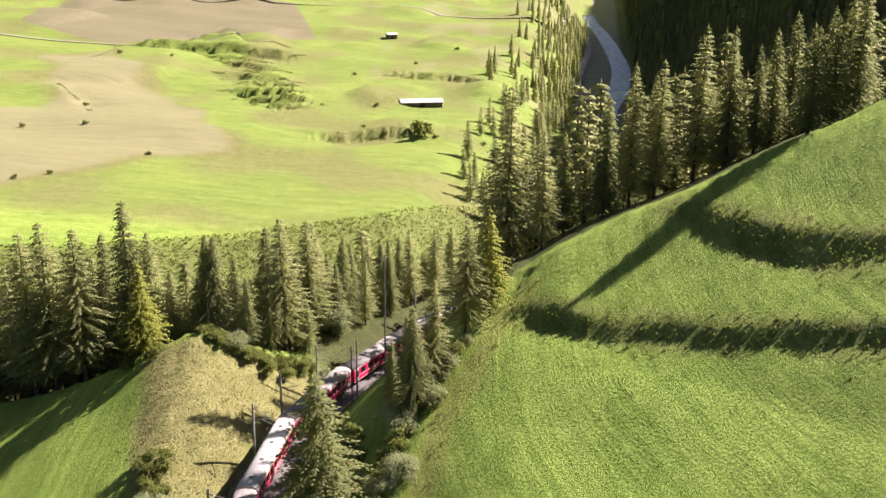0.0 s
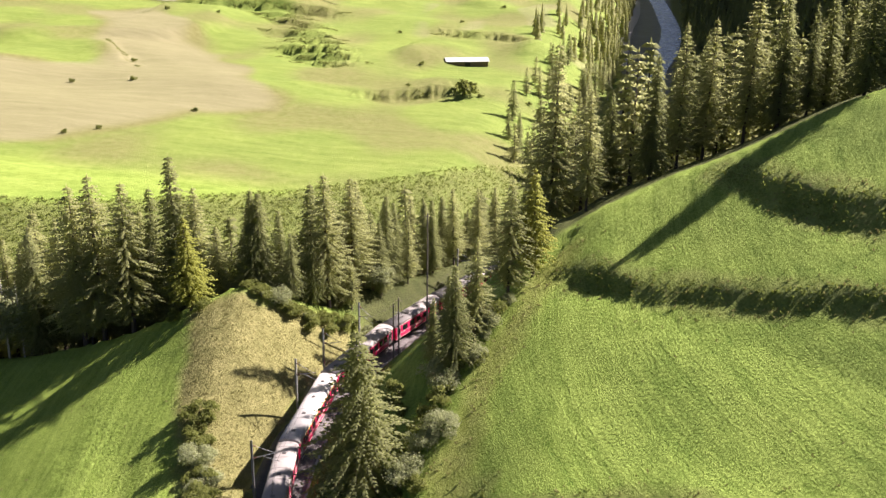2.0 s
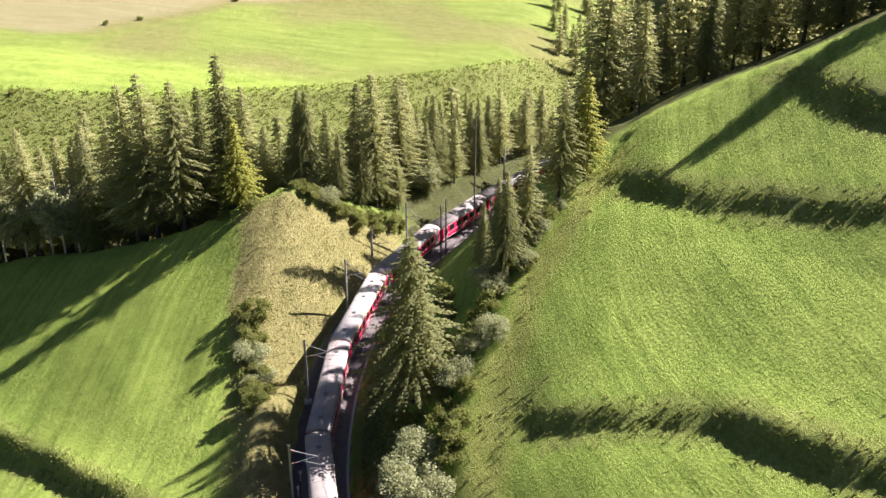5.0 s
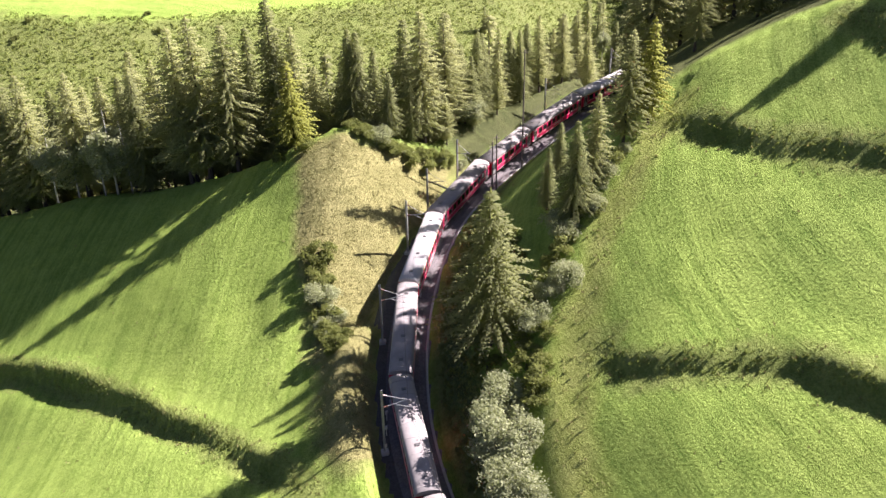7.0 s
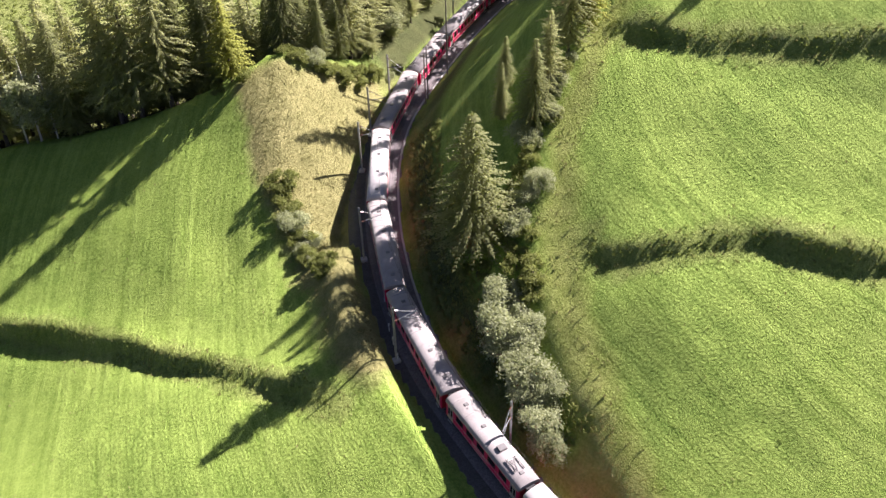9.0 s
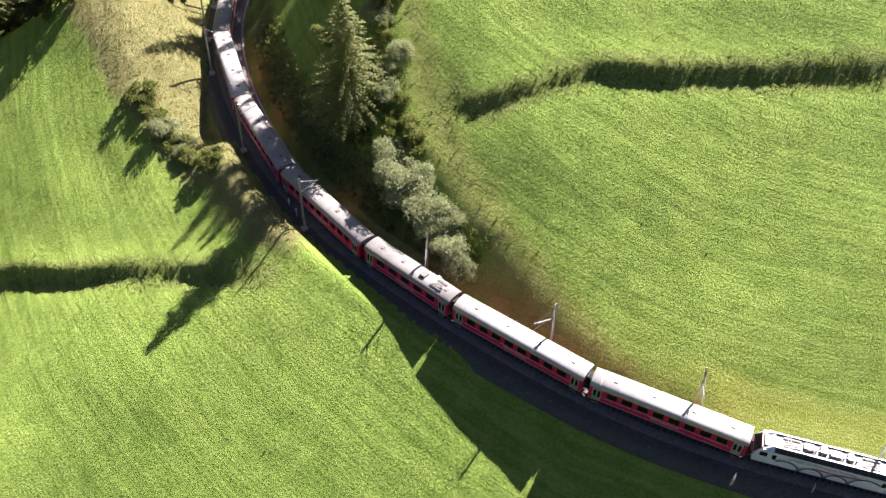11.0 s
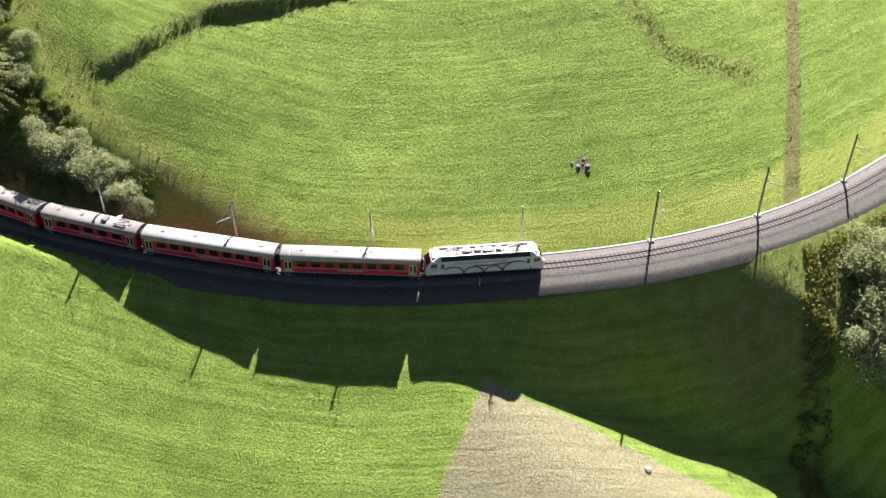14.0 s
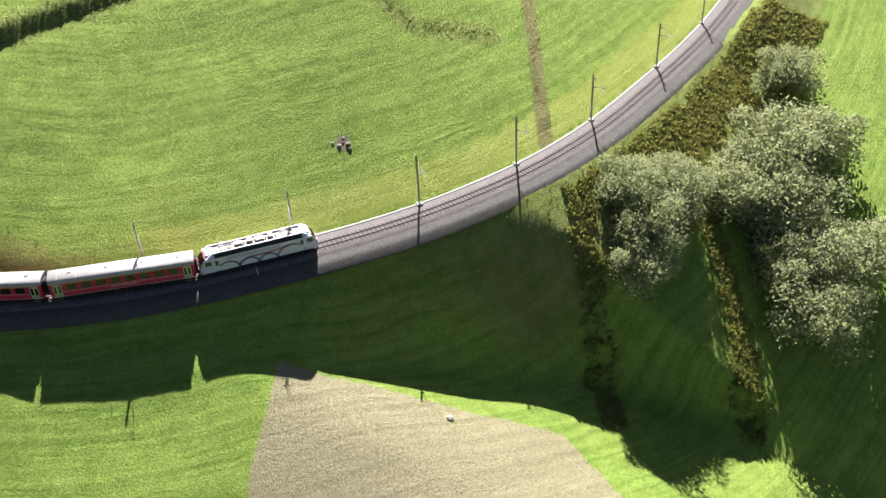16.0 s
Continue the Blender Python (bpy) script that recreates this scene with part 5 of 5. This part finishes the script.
for i, (x, y, r) in enumerate([(37.2, 17.9, 0.32), (38.3, 17.0, 0.42), (38.6, 18.0, 0.25), (37.8, 16.5, 0.28), (36.9, 18.8, 0.22), (38.0, 17.7, 0.2)]):
    rock("boulder", x, y, r, M_ROCK if i % 2 == 0 else M_DARKROCK, i + 1, "pale boulder in a bare patch of meadow")
rock("boulder", 13.8, -10.4, 0.5, M_ROCK, 8, "pale boulder on the mown hay field")
rt2 = np.random.RandomState(21)


def house(name, x, y, w, d, h, turn, label, category):
    root = empty(name, label, category, m=pose(x, y, land_z(x, y) - 0.5, 0, 0, turn))
    part("wall", box(bmesh.new(), -w / 2, w / 2, -d / 2, d / 2, 0, h), M_WALL, root)
    bm = prism(bmesh.new(), [(-d / 2 - 0.8, h - 0.1), (0, h + d * 0.22), (d / 2 + 0.8, h - 0.1), (d / 2 + 0.8, h + 0.1), (0, h + d * 0.22 + 0.25), (-d / 2 - 0.8, h + 0.1)], -w / 2 - 0.8, w / 2 + 0.8)
    bmesh.ops.recalc_face_normals(bm, faces=bm.faces)
    part("roof", bm, M_SHEET, root, "pale sheet-metal roof")
    part("door", box(bmesh.new(), -1.6, 1.6, -d / 2 - 0.06, -d / 2 + 0.05, 0, 2.8), M_UNDER, root)
    return root


house("barn", -13.5, 561, 24, 8, 3.2, 12, "long low barn with a pale metal roof in the meadow", "barn")
house("hut", -44, 811, 8, 6, 3.5, 20, "small hut with a pale roof on the far meadow", "hut")


def strip(name, pts, width, mat, lift, label, category):
    q = spline(pts, 6.0)
    t = np.gradient(q, axis=0)
    t /= np.linalg.norm(t, axis=1)[:, None]
    nrm = np.stack([-t[:, 1], t[:, 0]], 1)
    rows = [q + nrm * width * k for k in (-0.5, -0.25, 0, 0.25, 0.5)]
    z = [on_grid(r[:, 0], r[:, 1], MZ) for r in rows]
    zc = np.max(z, axis=0) + lift
    v = [(r[i, 0], r[i, 1], zc[i]) for i in range(len(q)) for r in rows]
    f = [(i * 5 + j, i * 5 + j + 1, i * 5 + j + 6, i * 5 + j + 5) for i in range(len(q) - 1) for j in range(4)]
    return tagged(link_mesh(name, v, f, mat, None, True), label, category, kind="structure")


strip("river", [(48, 280), (62, 400), (84, 520), (103, 620), (116, 680), (138, 760), (160, 870), (174, 980), (190, 1150), (205, 1400)], 17, M_WATER, 0.3, "foaming white mountain river in its stony bed", "river")
strip("lane", [(150, 1225), (118, 1010), (63, 968), (-60, 985), (-160, 975), (-330, 900)], 5, M_LANE, 0.5, "pale country lane across the far meadow", "road")
strip("lane", [(-340, 720), (-235, 700), (-160, 715), (-110, 735)], 3, M_LANE, 0.4, "pale farm track above the terraces", "road")
strip("river_road", [(96, 690), (108, 780), (122, 870), (145, 985), (163, 1110)], 8, M_LANE, 1.0, "pale gravel road beside the river", "road")

FARBUSH = tree_of("meadow_bush", trunk_mesh(1.5, 0.15, _r, M_BARK, 3), leafy_mesh(4, 2.6, M_BUSH, 95, 8, 500, 0.45, 0.9, 0.15), "dark lone bush on the open meadow", "bush", "meadow bushes")
for i in range(14):
    plant([FARBUSH], rt2.uniform(-190, 20), rt2.uniform(262, 298), rt2.uniform(1.2, 2.6), rt2, 4.0)
for x, y, h in [(-13, 470, 9), (-4, 470, 4), (-188, 501, 4), (-160, 349, 3.5), (-151, 358, 3.5), (-125, 398, 3.5), (-60, 640, 4), (-41, 480, 3.5), (-38, 545, 4.5), (-215, 640, 5), (-180, 640, 4), (-196, 440, 4), (-168, 445, 4), (60, 700, 5), (10, 760, 5), (-20, 690, 4), (20, 480, 4)]:
    plant([FARBUSH], x, y, h * (1.0 if h > 8.5 else 0.55), rt2, 4.0)

# ---- poles ----
def pole(x, y, h, label):
    bm = bmesh.new()
    rod(bm, (0, 0, -0.6), (0, 0, h), 0.14, 8, 0.09)
    rod(bm, (-0.5, 0, h - 0.5), (0.5, 0, h - 0.5), 0.05, 5)
    ob = part("wooden_pole", bm, M_POLEWOOD)
    ob.matrix_basis = pose(x, y, land_z(x, y))
    return tagged(ob, label, "pole", "line poles")


for x, y, h in [(-13.6, 132.5, 9), (-13.0, 134.5, 9.5), (-9.0, 140, 20)]:
    pole(x, y, h, "tall thin wooden pole beside the track")


def marker(x, y, h, label):
    bm = bmesh.new()
    rod(bm, (0, 0, -0.3), (0, 0, h), 0.06, 6)
    box(bm, -0.14, 0.14, -0.03, 0.03, h - 0.1, h + 0.35)
    ob = part("marker_post", bm, M_LAMP)
    ob.matrix_basis = pose(x, y, land_z(x, y), 0, 0, 40)
    return tagged(ob, label, "post", "marker posts")


for x, y in [(13.2, 16.6), (-23.2, 75.8), (-23.5, 78.6), (-23.8, 81)]:
    marker(x, y, 1.1, "small white marker post beside the ballast")

# ---- sleepers ----
SLEEPER = bpy.data.meshes.new("sleeper")
_b = box(bmesh.new(), -0.12, 0.12, -1.0, 1.0, -0.22, -0.045)
_b.to_mesh(SLEEPER)
_b.free()
SLEEPER.materials.append(M_SLEEPER)
s_end = ARC[int(np.argmin(np.linalg.norm(LINE - np.array([130, -19]), axis=1)))]
for i in range(290):
    s = s_end - 0.66 * i
    a, b = on_track(s - 0.3), on_track(s + 0.3)
    c = (a + b) / 2
    ob = new("sleeper", SLEEPER)
    ob.parent = railway
    ob.matrix_basis = pose(c[0], c[1], rail_z(*c), 0, 0, math.degrees(math.atan2(b[1] - a[1], b[0] - a[0])) + random.uniform(-0.6, 0.6))
